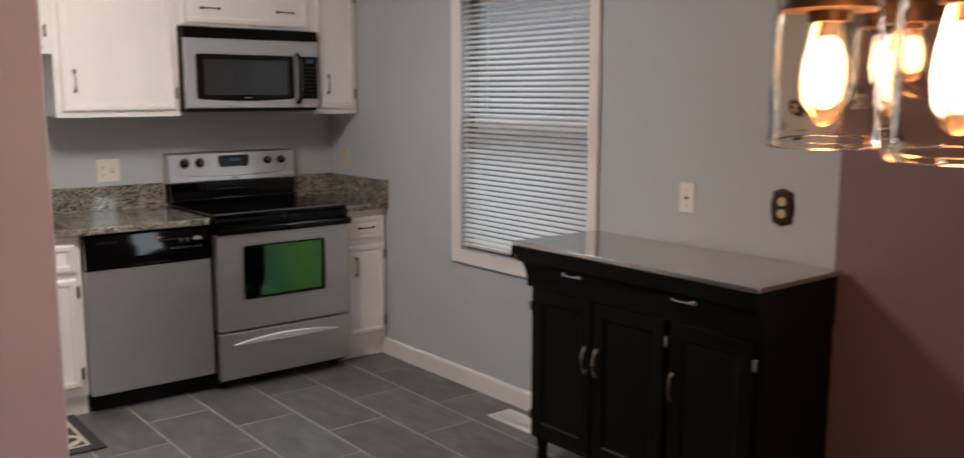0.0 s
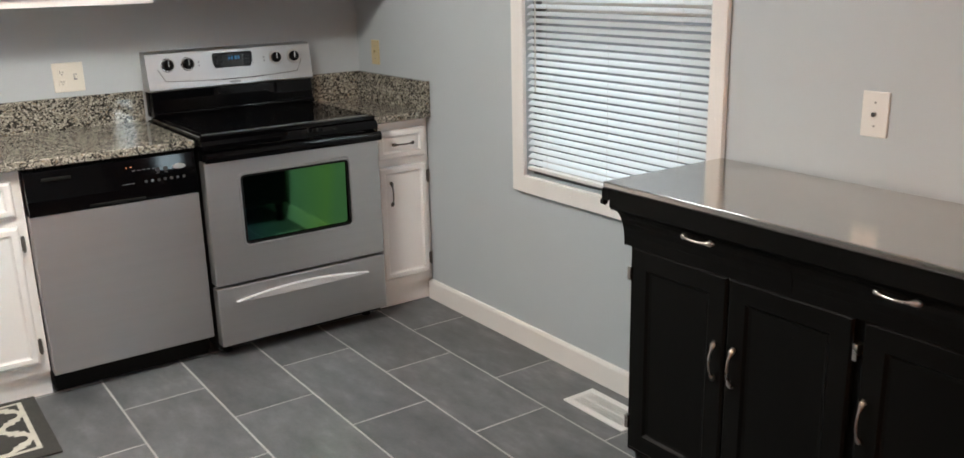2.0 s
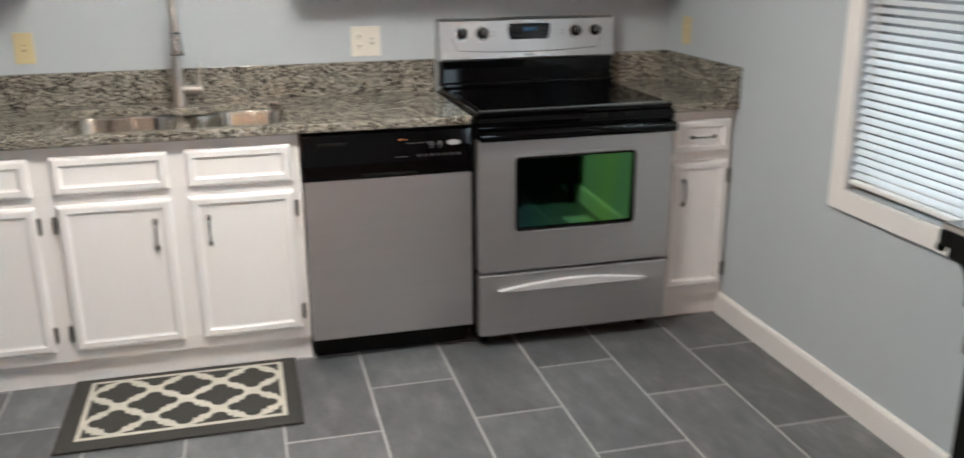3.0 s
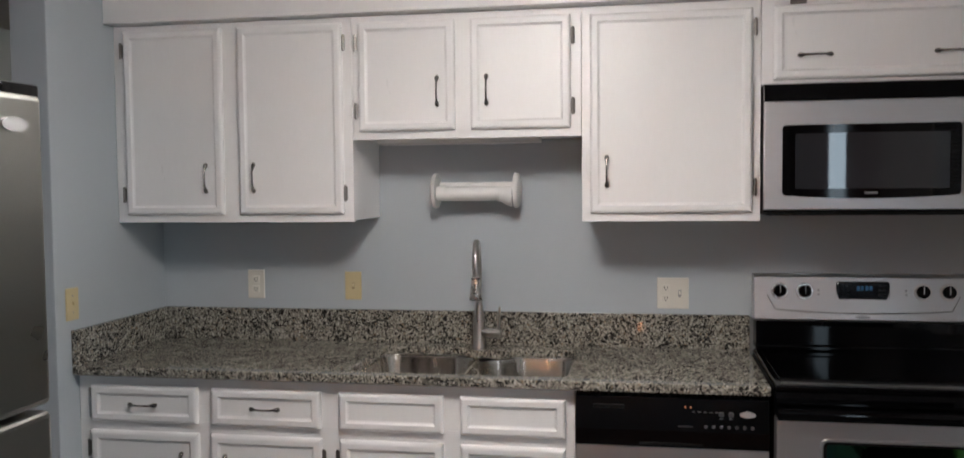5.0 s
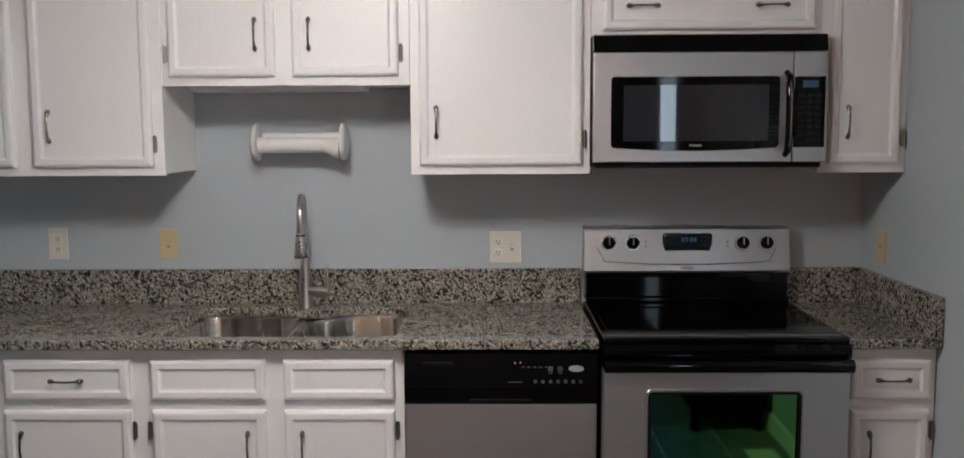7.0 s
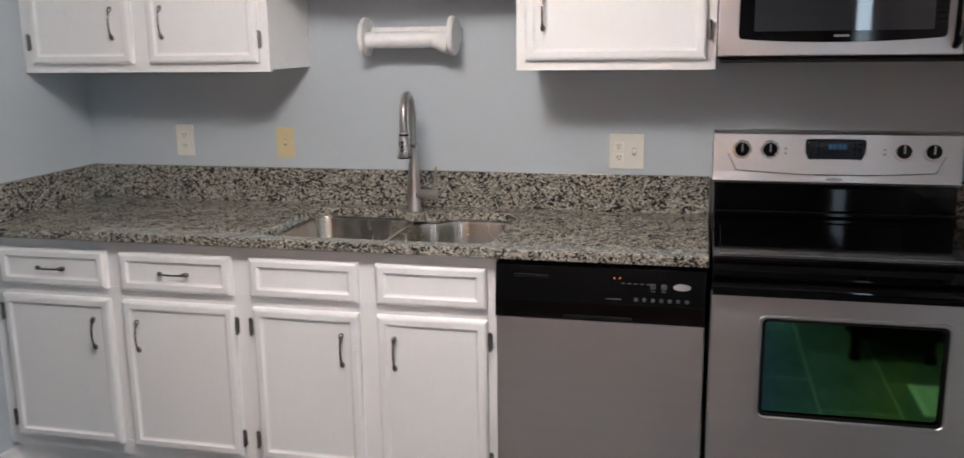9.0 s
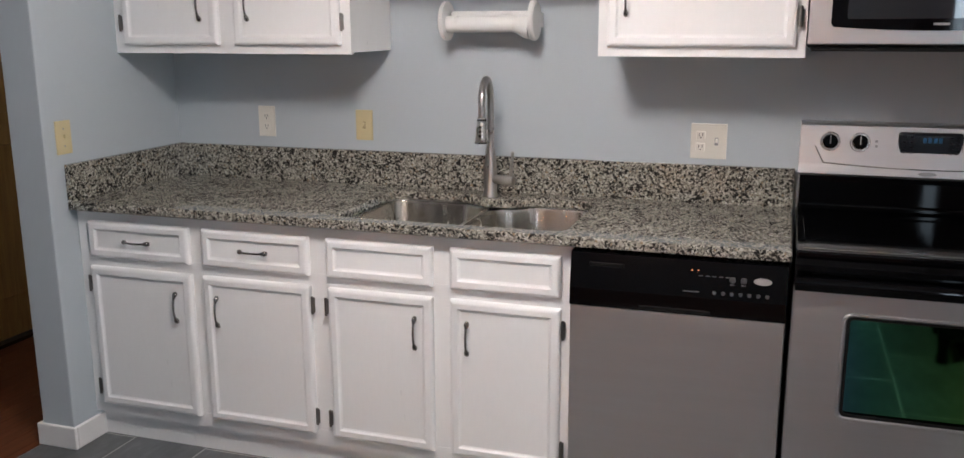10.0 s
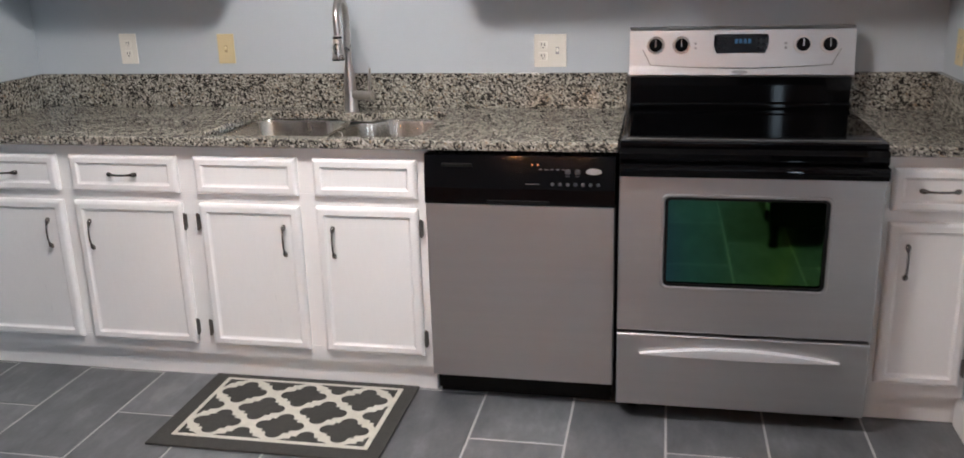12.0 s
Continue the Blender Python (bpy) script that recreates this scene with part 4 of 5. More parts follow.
# ---- microwave ----
def build_microwave():
    x0, x1, z0, z1 = -1.061, -0.299, 1.425, 1.858
    m = thing("microwave", (-0.68, -0.2, z0), "stainless over-the-range microwave with a dark window", "microwave")
    part("body", box(x0 + 0.002, x1 - 0.002, -0.385, -0.006, z0 + 0.004, z1 - 0.002), BLACK_MATT, m)
    part("vent_grille", prism([(-0.385, 1.80), (-0.415, 1.80), (-0.405, 1.853), (-0.385, 1.857)], "x", x0, x1), BLACK_GLOSS, m, "black top vent")
    xs = -0.408
    door = part("door", box(x0, xs - 0.0015, -0.412, -0.386, z0 + 0.012, 1.798, 0.004, 3), STEEL, m, "stainless microwave door")
    outline = [(u, v if v > 1.6 else v - 0.011 * (1 - ((u + 0.7275) / 0.2755) ** 2)) for u, v in round_rect(-1.003, -0.452, 1.486, 1.718, 0.012)]
    corner = [k for k in range(len(outline) - 1) if outline[k][0] < -0.9 and outline[k + 1][0] > -0.6]
    for k in corner:
        extra = []
        for q in range(1, 12):
            u = outline[k][0] + (outline[k + 1][0] - outline[k][0]) * q / 12
            extra.append((u, 1.486 - 0.011 * (1 - ((u + 0.7275) / 0.2755) ** 2)))
        outline[k + 1:k + 1] = extra
    frame_ = part("window_frame", prism(outline, "y", -0.4150, -0.409), BLACK_GLOSS, door, "black window frame")
    part("window_glass", prism(round_rect(-0.962, -0.487, 1.507, 1.690, 0.006), "y", -0.4162, -0.414), MW_GLASS, frame_, "dark microwave glass")
    part("wordmark_bar", box(-0.745, -0.705, -0.4158, -0.414, 1.490, 1.496), MARK, frame_)
    for k in range(14):
        part("vent_slat", box(-0.482, -0.458, -0.417, -0.4145, 1.520 + 0.012 * k, 1.524 + 0.012 * k), BLACK_MATT, frame_)
    h = tube([(-0.430, -0.413, 1.728), (-0.430, -0.440, 1.715), (-0.430, -0.452, 1.66), (-0.430, -0.454, 1.60), (-0.430, -0.452, 1.53), (-0.430, -0.440, 1.475), (-0.430, -0.413, 1.462)], [0.010, 0.012, 0.013, 0.0135, 0.013, 0.012, 0.010], 12)
    part("door_handle", h, BLACK_GLOSS, door, "black bowed handle", True)
    part("handle_face", tube([(-0.430, -0.4535, 1.70), (-0.430, -0.4655, 1.66), (-0.430, -0.4675, 1.60), (-0.430, -0.4655, 1.53), (-0.430, -0.4535, 1.49)], 0.004, 8), GUNMETAL, door)
    side = part("control_column", box(xs + 0.0015, x1, -0.412, -0.386, z0 + 0.012, 1.798, 0.004, 3), STEEL, m, "stainless control column")
    pad = part("keypad", box(-0.404, -0.303, -0.4155, -0.410, 1.485, 1.716, 0.003), BLACK_GLOSS, side, "black keypad")
    part("clock", box(-0.378, -0.328, -0.4165, -0.4145, 1.680, 1.703), LCD_DIM, pad, "blue clock display")
    for r in range(8):
        for c_ in range(3):
            x, z = -0.380 + 0.027 * c_, 1.656 - 0.021 * r
            part("key", box(x - 0.009, x + 0.009, -0.4163, -0.4150, z - 0.005, z + 0.005), KEY, pad)
    part("underside", box(x0 + 0.01, x1 - 0.01, -0.40, -0.02, z0 - 0.006, z0 + 0.004, 0.002), BLACK_MATT, m)


build_microwave()


# ---- refrigerator at the partition ----
def build_fridge():
    x1, y0, y1, h = -2.469, -3.06, -2.148, 1.70
    f = thing("refrigerator", (-2.83, -2.64, 0), "tall stainless refrigerator with a black hinge cover", "refrigerator")
    part("body", box(x1 - 0.76, x1 - 0.07, y0 + 0.004, y1 - 0.004, 0.03, h - 0.01, 0.004), BLACK_MATT, f, "dark grey cabinet body")
    part("upper_door", box(x1 - 0.065, x1, y0, y1, 1.16, h, 0.012, 3), STEEL_DARK, f)
    low = part("lower_door", box(x1 - 0.065, x1, y0, y1, 0.09, 1.15, 0.012, 3), STEEL_DARK, f)
    part("kick_grille", box(x1 - 0.10, x1 - 0.07, y0 + 0.02, y1 - 0.02, 0.0, 0.085), BLACK_MATT, f)
    part("hinge_cover", box(x1 - 0.13, x1 - 0.004, y1 - 0.10, y1 - 0.002, h - 0.009, h + 0.016, 0.005), BLACK_GLOSS, f, "black hinge cover")
    oval = [(y1 - 0.075 + 0.032 * math.cos(2 * math.pi * k / 20), 1.645 + 0.013 * math.sin(2 * math.pi * k / 20)) for k in range(20)]
    part("badge", prism(oval, "x", x1 - 0.002, x1 + 0.003), SILVER_MARK, f, "oval silver badge")
    part("handle", tube([(x1 + 0.045, y0 + 0.06, 0.55), (x1 + 0.055, y0 + 0.06, 0.85), (x1 + 0.045, y0 + 0.06, 1.10)], 0.012, 10), NICKEL, low, smooth=True)


build_fridge()


# ---- black sideboard under the window ----
def build_console():
    y0, y1, top = -3.440, -2.340, 0.938
    s = thing("sideboard", (-0.25, -2.9, 0), "black painted wooden sideboard with a brushed metal top", "sideboard")
    part("tabletop", box(-0.492, -0.016, -3.462, -2.314, top - 0.018, top, 0.0045, 3), CONSOLE_TOP, s, "brushed grey metal top")
    part("carcass", box(-0.405, -0.022, y0, y1, 0.115, 0.750, 0.003), BLACK_WOOD, s)
    cove = [(-0.03, 0.747), (-0.408, 0.747), (-0.425, 0.751)]
    for k in range(9):
        u = k / 8
        cove.append((-0.425 - 0.052 * (1 - math.cos(u * math.pi / 2)), 0.757 + 0.103 * math.sin(u * math.pi / 2)))
    cove += [(-0.484, 0.868), (-0.484, 0.918), (-0.03, 0.918)]
    case = part("drawer_case", prism(cove, "y", y0 - 0.008, y1 + 0.008), BLACK_WOOD, s)
    part("end_lip", box(-0.484, -0.03, y1 + 0.009, -2.300, 0.884, 0.917, 0.003), BLACK_WOOD, s)
    part("peg", disc((-0.470, -2.302, 0.876), (0, 1, 0), 0.010, 0.014, 16, 0.003), BLACK_WOOD, s, "small black wooden peg")
    for a, b, hy in ((-2.885, -2.37, -2.645), (-3.42, -2.895, -3.168)):
        d = part("drawer", drawer_face(a, b), BLACK_WOOD, s)
        part("handle", bow_handle((-0.475, hy, 0.846), False, 0.022, 0.10, "x"), NICKEL, d, "silver bow handle", True)
    for a, b, hy, hinges in ((-2.695, -2.362, -2.672, (-2.357,)), (-3.045, -2.699, -2.730, (-3.056,)), (-3.405, -3.068, -3.090, (-3.414,))):
        d = part("door", sideways_panel(a, b, 0.135, 0.750), BLACK_WOOD, s)
        part("handle", bow_handle((-0.426, hy, 0.520), True, 0.024, 0.105, "x"), NICKEL, d, "silver bow handle", True)
        for hy2 in hinges:
            for z in (0.673, 0.217):
                part("hinge", box(-0.430, -0.405, hy2 - 0.006, hy2 + 0.006, z - 0.020, z + 0.020, 0.002), NICKEL, d, "small silver hinge")
    for x in (-0.375, -0.06):
        for y in (y0 + 0.04, y1 - 0.04):
            part("foot", lathe([(0.022, 0.0), (0.026, 0.01), (0.020, 0.06), (0.028, 0.116)], (x, y, 0), 16, caps=True), BLACK_WOOD, s, smooth=True)


def drawer_face(a, b):
    prof = []
    for k in range(9):
        u = k / 8
        prof.append((-0.4275 - 0.052 * (1 - math.cos(u * math.pi / 2)), 0.764 + 0.096 * math.sin(u * math.pi / 2)))
    back = [(x + 0.006, z) for x, z in reversed(prof)]
    return rings([[(x, y, z) for x, z in prof + back] for y in (a, b)])


def sideways_panel(a, b, z0, z1):
    steps = [(0, -0.406), (0, -0.418), (0.006, -0.424), (0.055, -0.424), (0.062, -0.417), (0.07, -0.415)]
    return rings([[(x, a + i, z0 + i), (x, b - i, z0 + i), (x, b - i, z1 - i), (x, a + i, z1 - i)] for i, x in steps])


build_console()


# ---- outlets and switches ----
def plate_on_north(x, z, w, h, material, label, category, kind):
    p = thing("wall_outlet" if kind == "outlet" else "light_switch", (x, 0, z), label, category)
    part("cover_plate", box(x - w / 2, x + w / 2, -0.006, 0.001, z - h / 2, z + h / 2, 0.0025), material, p)
    gangs = [x] if w < 0.1 else [x - 0.026, x + 0.026]
    for i, gx in enumerate(gangs):
        if kind == "outlet" and i == 0:
            for dz in (-0.02, 0.02):
                r = part("receptacle", box(gx - 0.015, gx + 0.015, -0.0085, -0.004, z + dz - 0.014, z + dz + 0.014, 0.003), material, p)
                for dx in (-0.0055, 0.0055):
                    part("slot", box(gx + dx - 0.001, gx + dx + 0.001, -0.0090, -0.0084, z + dz - 0.002, z + dz + 0.007), BLACK_MATT, r)
                part("ground_hole", box(gx - 0.002, gx + 0.002, -0.0090, -0.0084, z + dz - 0.010, z + dz - 0.006), BLACK_MATT, r)
        else:
            part("toggle", box(gx - 0.004, gx + 0.004, -0.016, -0.004, z - 0.004, z + 0.010, 0.0015), material, p)
            part("toggle_slot", box(gx - 0.006, gx + 0.006, -0.0068, -0.005, z - 0.013, z + 0.013), MARK if material is PLATE_WHITE else ALMOND_SHADE, p)
    return p


plate_on_north(-3.054, 1.125, 0.074, 0.120, PLATE_WHITE, "off-white duplex outlet above the counter", "outlet", "outlet")
plate_on_north(-2.631, 1.122, 0.070, 0.115, PLATE_ALMOND, "almond-yellow light switch above the counter", "switch", "switch")
plate_on_north(-1.348, 1.106, 0.120, 0.120, PLATE_WHITE, "off-white double plate with outlet and switch", "outlet", "outlet")


def plate_on_side(name, x, y, z, w, h, out, material, label, category, knob="toggle"):
    """A plate on a wall that faces along x; out is +1 or -1."""
    p = thing(name, (x, y, z), label, category)
    a, b = sorted((x - out * 0.001, x + out * 0.006))
    part("cover_plate", box(a, b, y - w / 2, y + w / 2, z - h / 2, z + h / 2, 0.0025), material, p)
    a, b = sorted((x + out * 0.005, x + out * 0.015))
    if knob == "toggle":
        part("toggle", box(a, b, y - 0.004, y + 0.004, z - 0.003, z + 0.011, 0.0015), material, p)
    elif knob == "jack":
        part("jack", disc((x + out * 0.005, y, z), (out, 0, 0), 0.006, 0.008, 12), GUNMETAL, p)
    for dz in (-0.03, 0.03):
        part("screw", disc((x + out * 0.0055, y, z + dz), (out, 0, 0), 0.003, 0.0012, 10), MARK, p)
    return p


plate_on_side("light_switch", XE, -0.18, 1.125, 0.072, 0.115, -1, PLATE_ALMOND, "almond-yellow light switch above the corner counter", "switch")
plate_on_side("light_switch", XW, -0.645, 1.12, 0.070, 0.116, 1, PLATE_ALMOND, "almond-yellow light switch on the wall end", "switch")
plate_on_side("wall_jack", XE, -2.79, 1.12, 0.074, 0.116, -1, PLASTIC_WHITE, "white wall plate with a small jack", "wall plate", "jack")

# ornate outlet cover beside the sideboard
p = thing("wall_outlet", (XE, -3.21, 1.123), "dark bronze ornate outlet cover with cream receptacles", "outlet")
shape = []
for k in range(40):
    a = 2 * math.pi * k / 40
    r = 1 + 0.05 * math.cos(8 * a)
    u = (abs(math.cos(a)) ** 0.55) * math.copysign(1, math.cos(a))
    v = (abs(math.sin(a)) ** 0.55) * math.copysign(1, math.sin(a))
    shape.append((-3.21 + 0.044 * r * u, 1.123 + 0.064 * r * v))
part("cover_plate", rings([[(0.001, y, z) for y, z in shape], [(-0.005, y, z) for y, z in shape], [(-0.009, -3.21 + (y + 3.21) * 0.82, 1.123 + (z - 1.123) * 0.86) for y, z in shape]]), BRONZE, p)
for dz in (-0.021, 0.021):
    part("receptacle", disc((-0.008, -3.21, 1.123 + dz), (-1, 0, 0), 0.0165, 0.004, 20, 0.001), PLATE_ALMOND, p, "cream receptacle")

# dimmer on the partition, facing the dining room
p = thing("dimmer_switch", (-2.603, -3.29, 1.388), "almond double dimmer plate with two round knobs", "dimmer")
part("cover_plate", box(-2.660, -2.546, -3.296, -3.289, 1.332, 1.445, 0.0025), PLATE_ALMOND, p)
for x in (-2.628, -2.582):
    part("knob", disc((x, -3.295, 1.388), (0, -1, 0), 0.0185, 0.016, 28, 0.003), PLATE_ALMOND, p, smooth=True)

# ---- paper towel holder ----
h = thing("paper_towel_holder", (-2.09, -0.1, 1.5), "empty white plastic paper towel holder on the wall", "towel holder")
for x0, way in ((-2.246, -1), (-1.944, 1)):
    part("end_arm", disc((x0, -0.105, 1.508), (way, 0, 0), 0.067, 0.018, 32, 0.006), PLASTIC_WHITE, h, smooth=True)
    part("wall_bracket", box(min(x0, x0 + way * 0.014), max(x0, x0 + way * 0.014), -0.105, -0.001, 1.485, 1.535, 0.002), PLASTIC_WHITE, h)
part("back_bar", box(-2.247, -1.943, -0.078, -0.050, 1.500, 1.541, 0.006, 3), PLASTIC_WHITE, h, smooth=True)
part("roller", tube([(-2.247, -0.112, 1.497), (-2.03, -0.112, 1.497), (-2.028, -0.112, 1.497), (-1.946, -0.112, 1.497)], [0.0285, 0.0285, 0.027, 0.027], 24), PLASTIC_WHITE, h, smooth=True)
part("roller_sleeve", tube([(-2.005, -0.112, 1.496), (-1.985, -0.112, 1.493), (-1.966, -0.112, 1.487), (-1.9495, -0.112, 1.485)], [0.0275, 0.031, 0.037, 0.039], 24), PLASTIC_WHITE, h, smooth=True)
part("end_ring", disc((-1.9485, -0.112, 1.490), (1, 0, 0), 0.041, 0.003, 28), BLACK_MATT, h, "thin black end ring")

# ---- floor register ----
v = thing("floor_register", (-0.13, -1.96, 0), "white metal floor register beside the wall", "register")
RX0, RX1, RY0, RY1 = -0.206, -0.066, -2.112, -1.812
rim = box(RX0, RX0 + 0.024, RY0, RY1, 0.0, 0.007, 0.002)
box(RX1 - 0.024, RX1, RY0, RY1, 0.0, 0.007, 0.002, bm=rim)
box(RX0 + 0.0245, RX1 - 0.0245, RY0, RY0 + 0.024, 0.0, 0.0068, 0.002, bm=rim)
box(RX0 + 0.0245, RX1 - 0.0245, RY1 - 0.024, RY1, 0.0, 0.0068, 0.002, bm=rim)
part("frame", rim, VENT_WHITE, v)
# Flat dark sheet that stands in for the shade of the recess.
part("damper", box(RX0 + 0.02, RX1 - 0.02, RY0 + 0.02, RY1 - 0.02, 0.0003, 0.0014), STEEL_DARK, v, "dark sheet for the shaded recess below the louvres")
for k in range(21):
    y = RY0 + 0.027 + 0.012 * k
    part("louvre", box(RX0 + 0.0245, RX1 - 0.0245, y, y + 0.0062, 0.002, 0.0056, 0.0008), VENT_WHITE, v)
part("cross_bar", box(-0.139, -0.133, RY0 + 0.0245, RY1 - 0.0245, 0.0022, 0.0062, 0.0008), VENT_WHITE, v)

# ---- hall beyond the opening ----
d = thing("door_1", (-4.63, 0.34, 0), "golden oak hall door with recessed panels", "door", kind="structure")
leaf = part("door_leaf", box(-4.64, -4.60, -0.078, 0.758, 0.022, 2.008, 0.003), OAK, d)
for z0, z1 in ((0.22, 0.95), (1.10, 1.85)):
    for y0, y1 in ((0.03, 0.31), (0.37, 0.65)):
        part("door_panel", box(-4.602, -4.594, y0, y1, z0, z1, 0.004), OAK, leaf)
for y0, y1 in ((-0.10, -0.08), (0.76, 0.78)):
    part("door_frame", box(-4.69, -4.56, y0, y1, 0.001, 2.03), OAK, d)
part("threshold", box(-4.69, -4.56, -0.079, 0.759, 0.001, 0.018), BRONZE, d, "dark threshold")
part("door_knob", disc((-4.60, 0.0, 0.95), (1, 0, 0), 0.025, 0.05, 20, 0.01), NICKEL, leaf, "round metal knob", True)

# ---- ceiling lamp of the kitchen ----
l = thing("ceiling_lamp", (LAMP[0], LAMP[1], CEIL), "round white flush ceiling lamp, lit", "ceiling lamp")
part("base_plate", disc((LAMP[0], LAMP[1], CEIL - 0.001), (0, 0, -1), 0.25, 0.03, 32, 0.004), PLASTIC_WHITE, l)
part("glass_dome", lathe([(0.24, CEIL - 0.031), (0.238, CEIL - 0.07), (0.215, CEIL - 0.115), (0.165, CEIL - 0.145), (0.09, CEIL - 0.162), (0.01, CEIL - 0.166)], (LAMP[0], LAMP[1], 0), 32, caps=True), DOME, l, "glowing glass dome", True)
# Unseen second lamp, added to brighten the hall and its oak door.
l2 = thing("ceiling_lamp", (-4.1, 1.0, CEIL), "unseen flush lamp added to brighten the hall", "ceiling lamp")
part("base_plate", disc((-4.1, 1.0, CEIL - 0.001), (0, 0, -1), 0.13, 0.03, 32, 0.004), PLASTIC_WHITE, l2)
part("glass_dome", lathe([(0.12, CEIL - 0.031), (0.118, CEIL - 0.06), (0.10, CEIL - 0.09), (0.06, CEIL - 0.108), (0.01, CEIL - 0.112)], (-4.1, 1.0, 0), 32, caps=True), HALL_FILL, l2, "glowing glass dome", True)

# ---- jar chandelier in the dining room ----
def build_chandelier():
    jars = [(-1.932, -4.502), (-2.035, -4.690), (-1.660, -4.443), (-1.510, -4.600)]
    cx, cy = -1.785, -4.565
    c = thing("chandelier", (cx, cy, CEIL), "bronze chandelier with four clear glass jars, lit", "chandelier")
    part("canopy", disc((cx, cy, CEIL - 0.001), (0, 0, -1), 0.065, 0.03, 24, 0.006), BRONZE, c)
    part("stem", tube([(cx, cy, CEIL - 0.02), (cx, cy, 1.74)], 0.009, 10), BRONZE, c)
    part("hub", disc((cx, cy, 1.76), (0, 0, -1), 0.05, 0.04, 20, 0.008), BRONZE, c)
    for x, y in jars:
        part("arm", tube([(cx, cy, 1.74), ((cx + x) / 2, (cy + y) / 2, 1.735), (x, y, 1.70)], 0.009, 10), BRONZE, c, smooth=True)
        cap = part("cap", lathe([(0.012, 1.70), (0.030, 1.69), (0.050, 1.665), (0.0525, 1.64), (0.0525, 1.612), (0.022, 1.611), (0.022, 1.600), (0.012, 1.599)], (x, y, 0), 28, caps=True), BRONZE, c, "dark bronze jar cap", True)
        jar = part("jar", lathe([(0.046, 1.630), (0.0505, 1.618), (0.0555, 1.606), (0.0565, 1.59), (0.0565, 1.481), (0.0586, 1.475), (0.0578, 1.469), (0.0552, 1.467), (0.0526, 1.470), (0.0524, 1.476), (0.0540, 1.482), (0.0542, 1.59), (0.053, 1.605), (0.048, 1.616), (0.0438, 1.630)], (x, y, 0), 40), JAR_GLASS, c, "clear glass jar shade", True)
        jar.visible_shadow = False
        bulb = part("bulb", lathe([(0.015, 1.603), (0.018, 1.592), (0.024, 1.562), (0.0265, 1.54), (0.0245, 1.515), (0.015, 1.494), (0.005, 1.486), (0.001, 1.4852)], (x, y, 0), 24), JAR_GLASS, cap, "clear filament bulb", True)
        bulb.visible_shadow = False
        part("filament", lathe([(0.003, 1.584), (0.010, 1.578), (0.0145, 1.558), (0.015, 1.538), (0.012, 1.516), (0.003, 1.507)], (x, y, 0), 16, caps=True), BULB_GLOW, cap, "glowing filament", True)


build_chandelier()


# ---- rug ----
def build_rug():
    x0, x1, y0, y1 = -2.505, -1.742, -1.092, -0.586
    r = thing("rug", (-2.117, -0.834, 0), "charcoal kitchen rug with a cream trellis pattern", "rug")
    part("mat", box(x0, x1, y0, y1, 0.001, 0.009, 0.003), RUG_DARK, r)
    ix0, ix1, iy0, iy1 = x0 + 0.057, x1 - 0.050, y0 + 0.06, y1 - 0.032
    part("cream_field", box(ix0, ix1, iy0, iy1, 0.0085, 0.0098), RUG_CREAM, r, "cream trellis lines")
    nx, ny, rim = 3, 2, 0.016
    px, py = (ix1 - ix0) / nx, (iy1 - iy0) / ny
    def reach(a):
        """How far a barbed quatrefoil reaches along the angle a, in cells."""
        best = 0.207 / max(abs(math.cos(a)), abs(math.sin(a)))
        for q in range(4):
            d = math.cos(a - q * math.pi / 2)
            inside = 0.128 ** 2 - (0.245 * math.sin(a - q * math.pi / 2)) ** 2
            if d > 0 and inside > 0:
                best = max(best, 0.245 * d + math.sqrt(inside))
        return best
    for i in range(0, nx * 2 + 1):
        for j in range(0, ny * 2 + 1):
            if (i + j) % 2:
                continue
            cx, cy = ix0 + i * px / 2, iy0 + j * py / 2
            loop = []
            for k in range(64):
                a = 2 * math.pi * k / 64
                q = (min(ix1 - rim, max(ix0 + rim, cx + px * reach(a) * math.cos(a))), min(iy1 - rim, max(iy0 + rim, cy + py * reach(a) * math.sin(a))))
                if not loop or (Vector(q) - Vector(loop[-1])).length > 0.0005:
                    loop.append(q)
            if (Vector(loop[0]) - Vector(loop[-1])).length < 0.0005:
                loop.pop()
            part("motif", prism(loop, "z", 0.0095, 0.0108), RUG_DARK, r, "charcoal quatrefoil")


build_rug()

# ---- floors ----
kitchen_floor = single("floor", box(-3.62, 0.0, -3.47, 0.0, -0.03, -0.0011), GROUT, "dark slate-grey porcelain tiles with pale grout", "floor", kind="structure")
TW, TL, G = 0.304, 0.608, 0.0055
tile_meshes = {}


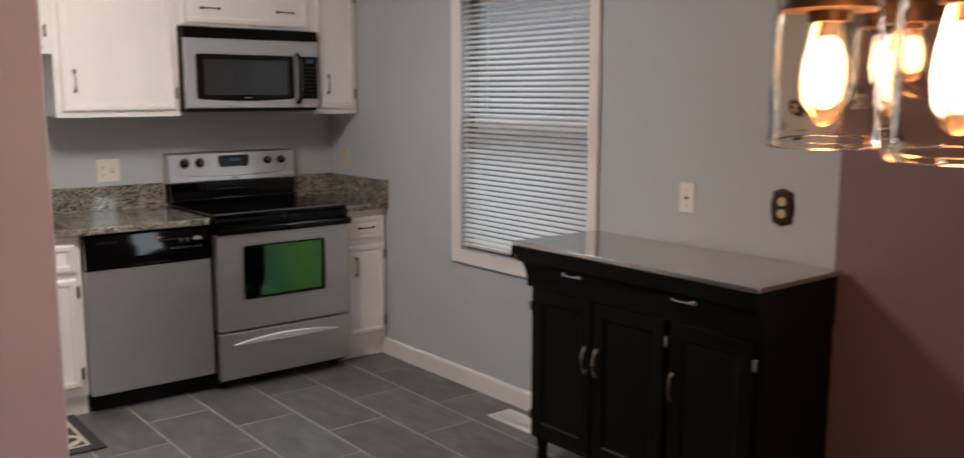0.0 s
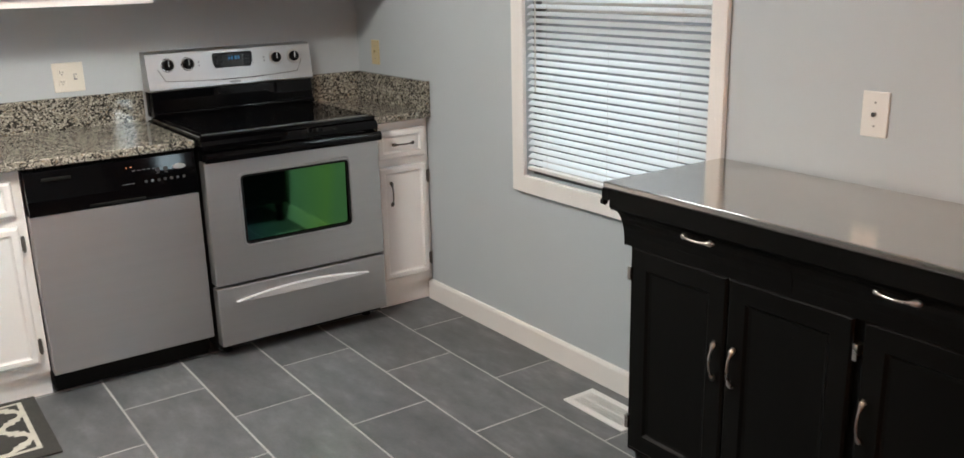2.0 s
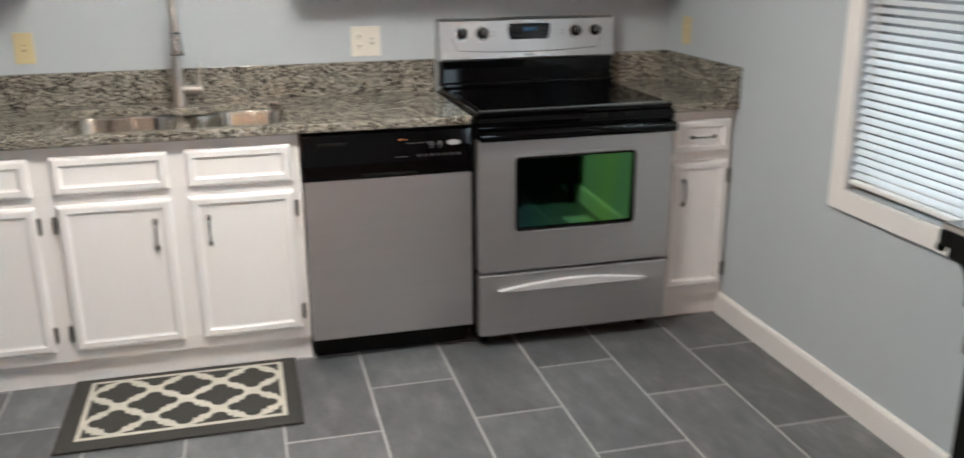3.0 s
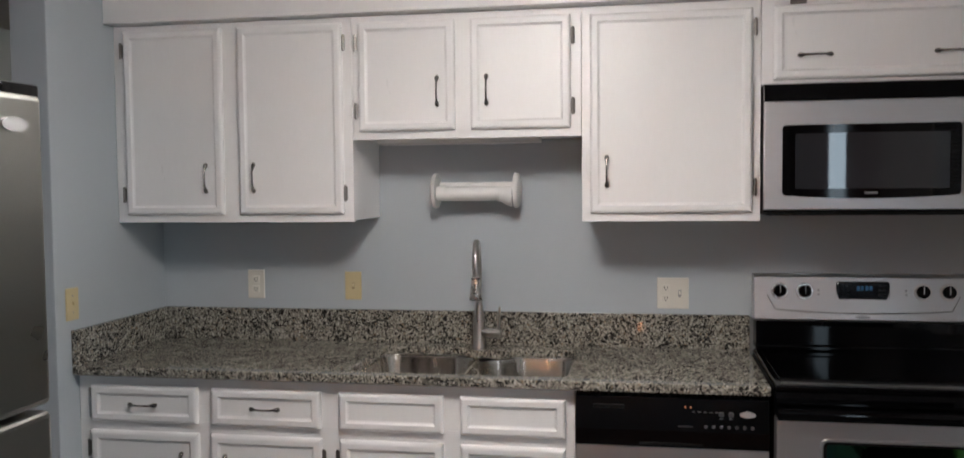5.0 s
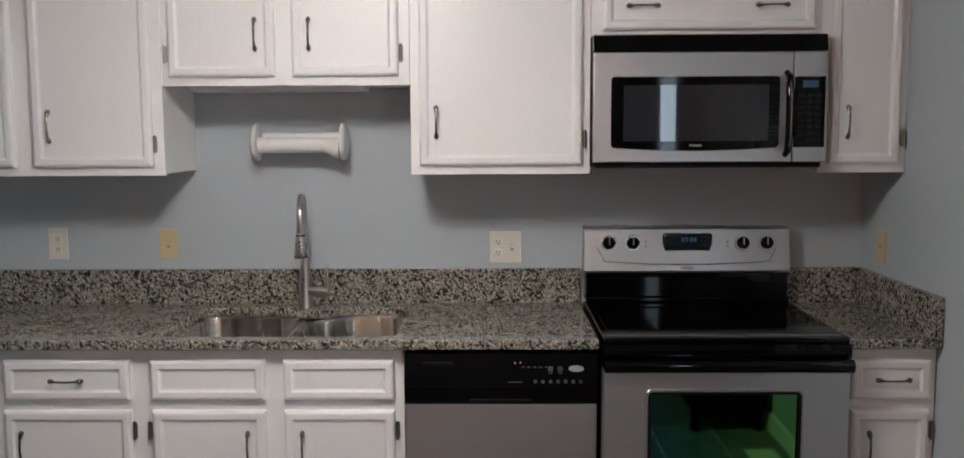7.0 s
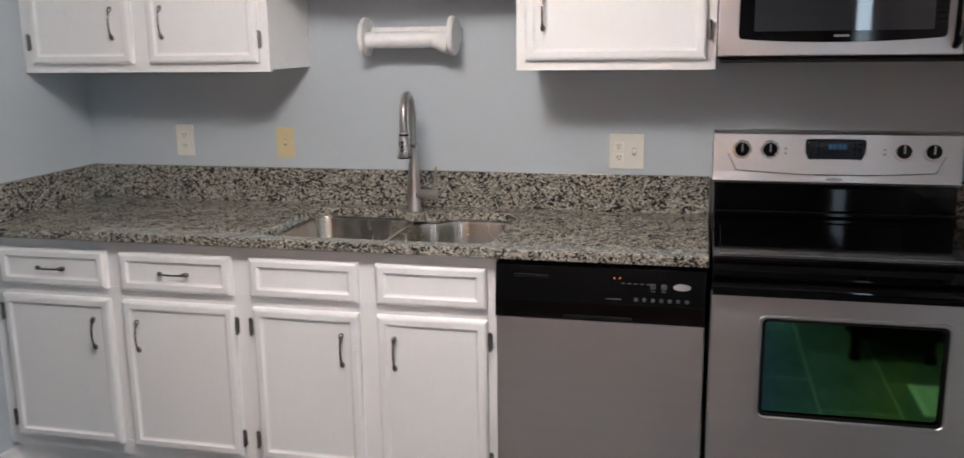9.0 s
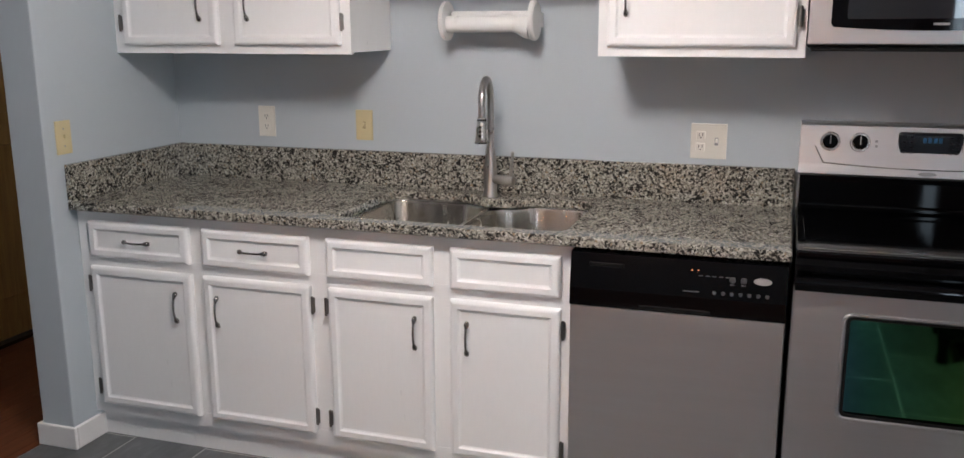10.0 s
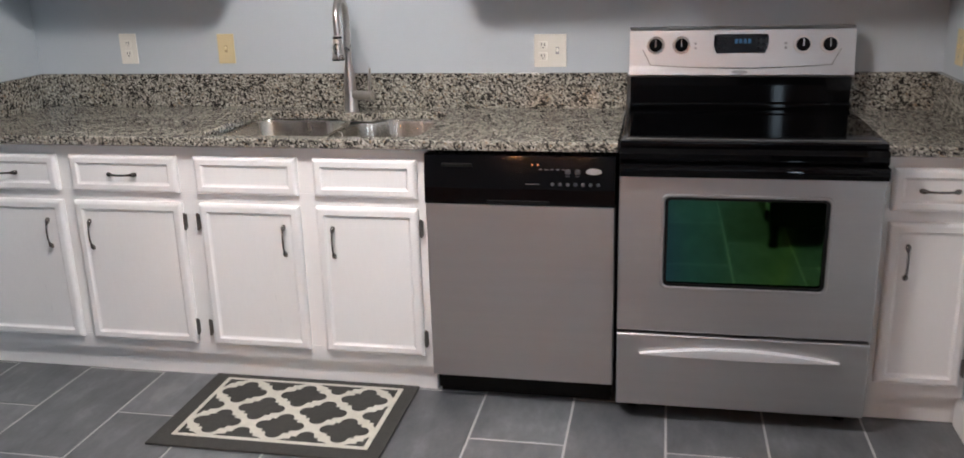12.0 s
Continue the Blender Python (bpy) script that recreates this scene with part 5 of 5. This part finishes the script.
def tile(x0, x1, y0, y1):
    """One tile of the kitchen floor, sharing its mesh with tiles of the same size."""
    key = (round(x1 - x0, 3), round(y1 - y0, 3))
    if key not in tile_meshes:
        a, b = key[0] / 2, key[1] / 2
        e = 0.0022
        bm = rings([[(-a, -b, -0.004), (a, -b, -0.004), (a, b, -0.004), (-a, b, -0.004)], [(-a, -b, -e * 0.7), (a, -b, -e * 0.7), (a, b, -e * 0.7), (-a, b, -e * 0.7)], [(-a + e, -b + e, 0), (a - e, -b + e, 0), (a - e, b - e, 0), (-a + e, b - e, 0)]], False, True)
        me = bpy.data.meshes.new("tile")
        bm.to_mesh(me)
        bm.free()
        me.materials.append(TILE)
        tile_meshes[key] = me
    t = new("tile", tile_meshes[key])
    t.parent = kitchen_floor
    t.location = ((x0 + x1) / 2, (y0 + y1) / 2, 0)


col = 0
x_right = -0.2875 + TW
while x_right > -3.6:
    xa, xb = max(-3.62, x_right - TW), min(-0.002, x_right)
    # columns with a joint at -1.2 alternate with columns with a joint at -1.5
    phase = -1.508 if col % 2 == 0 else -1.2
    n0 = math.ceil((-3.47 - phase) / TL) - 1
    y = phase + n0 * TL
    while y < 0:
        ya, yb = max(-3.47, y), min(-0.002, y + TL)
        if yb - ya > 0.02 and xb - xa > 0.02:
            tile(xa + G / 2, xb - G / 2, ya + G / 2, yb - G / 2)
        y += TL
    x_right -= TW
    col += 1

for name, x0, x1, y0, y1 in (("floor_hall", -4.57, -3.62, -3.17, 1.6), ("floor_dining", -4.57, 0.0, -7.2, -3.47)):
    fl = single(name, box(x0, x1, y0, y1, -0.03, -0.003), BRONZE, "red-brown hardwood floor", "floor", kind="structure")
    x = x0
    while x < x1 - 0.01:
        xe = min(x1, x + 0.083)
        y = y0 - random.random() * 1.0
        while y < y1:
            ye = y + 1.25
            a, b = max(y, y0), min(ye, y1)
            if b - a > 0.03:
                bmx = box(x + 0.0006, xe - 0.0006, a + 0.0006, b - 0.0006, -0.004, 0.0005)
                me = bpy.data.meshes.new("plank")
                bmx.to_mesh(me)
                bmx.free()
                me.materials.append(CHERRY)
                pl = new("plank", me)
                pl.parent = fl
            y = ye
        x = xe
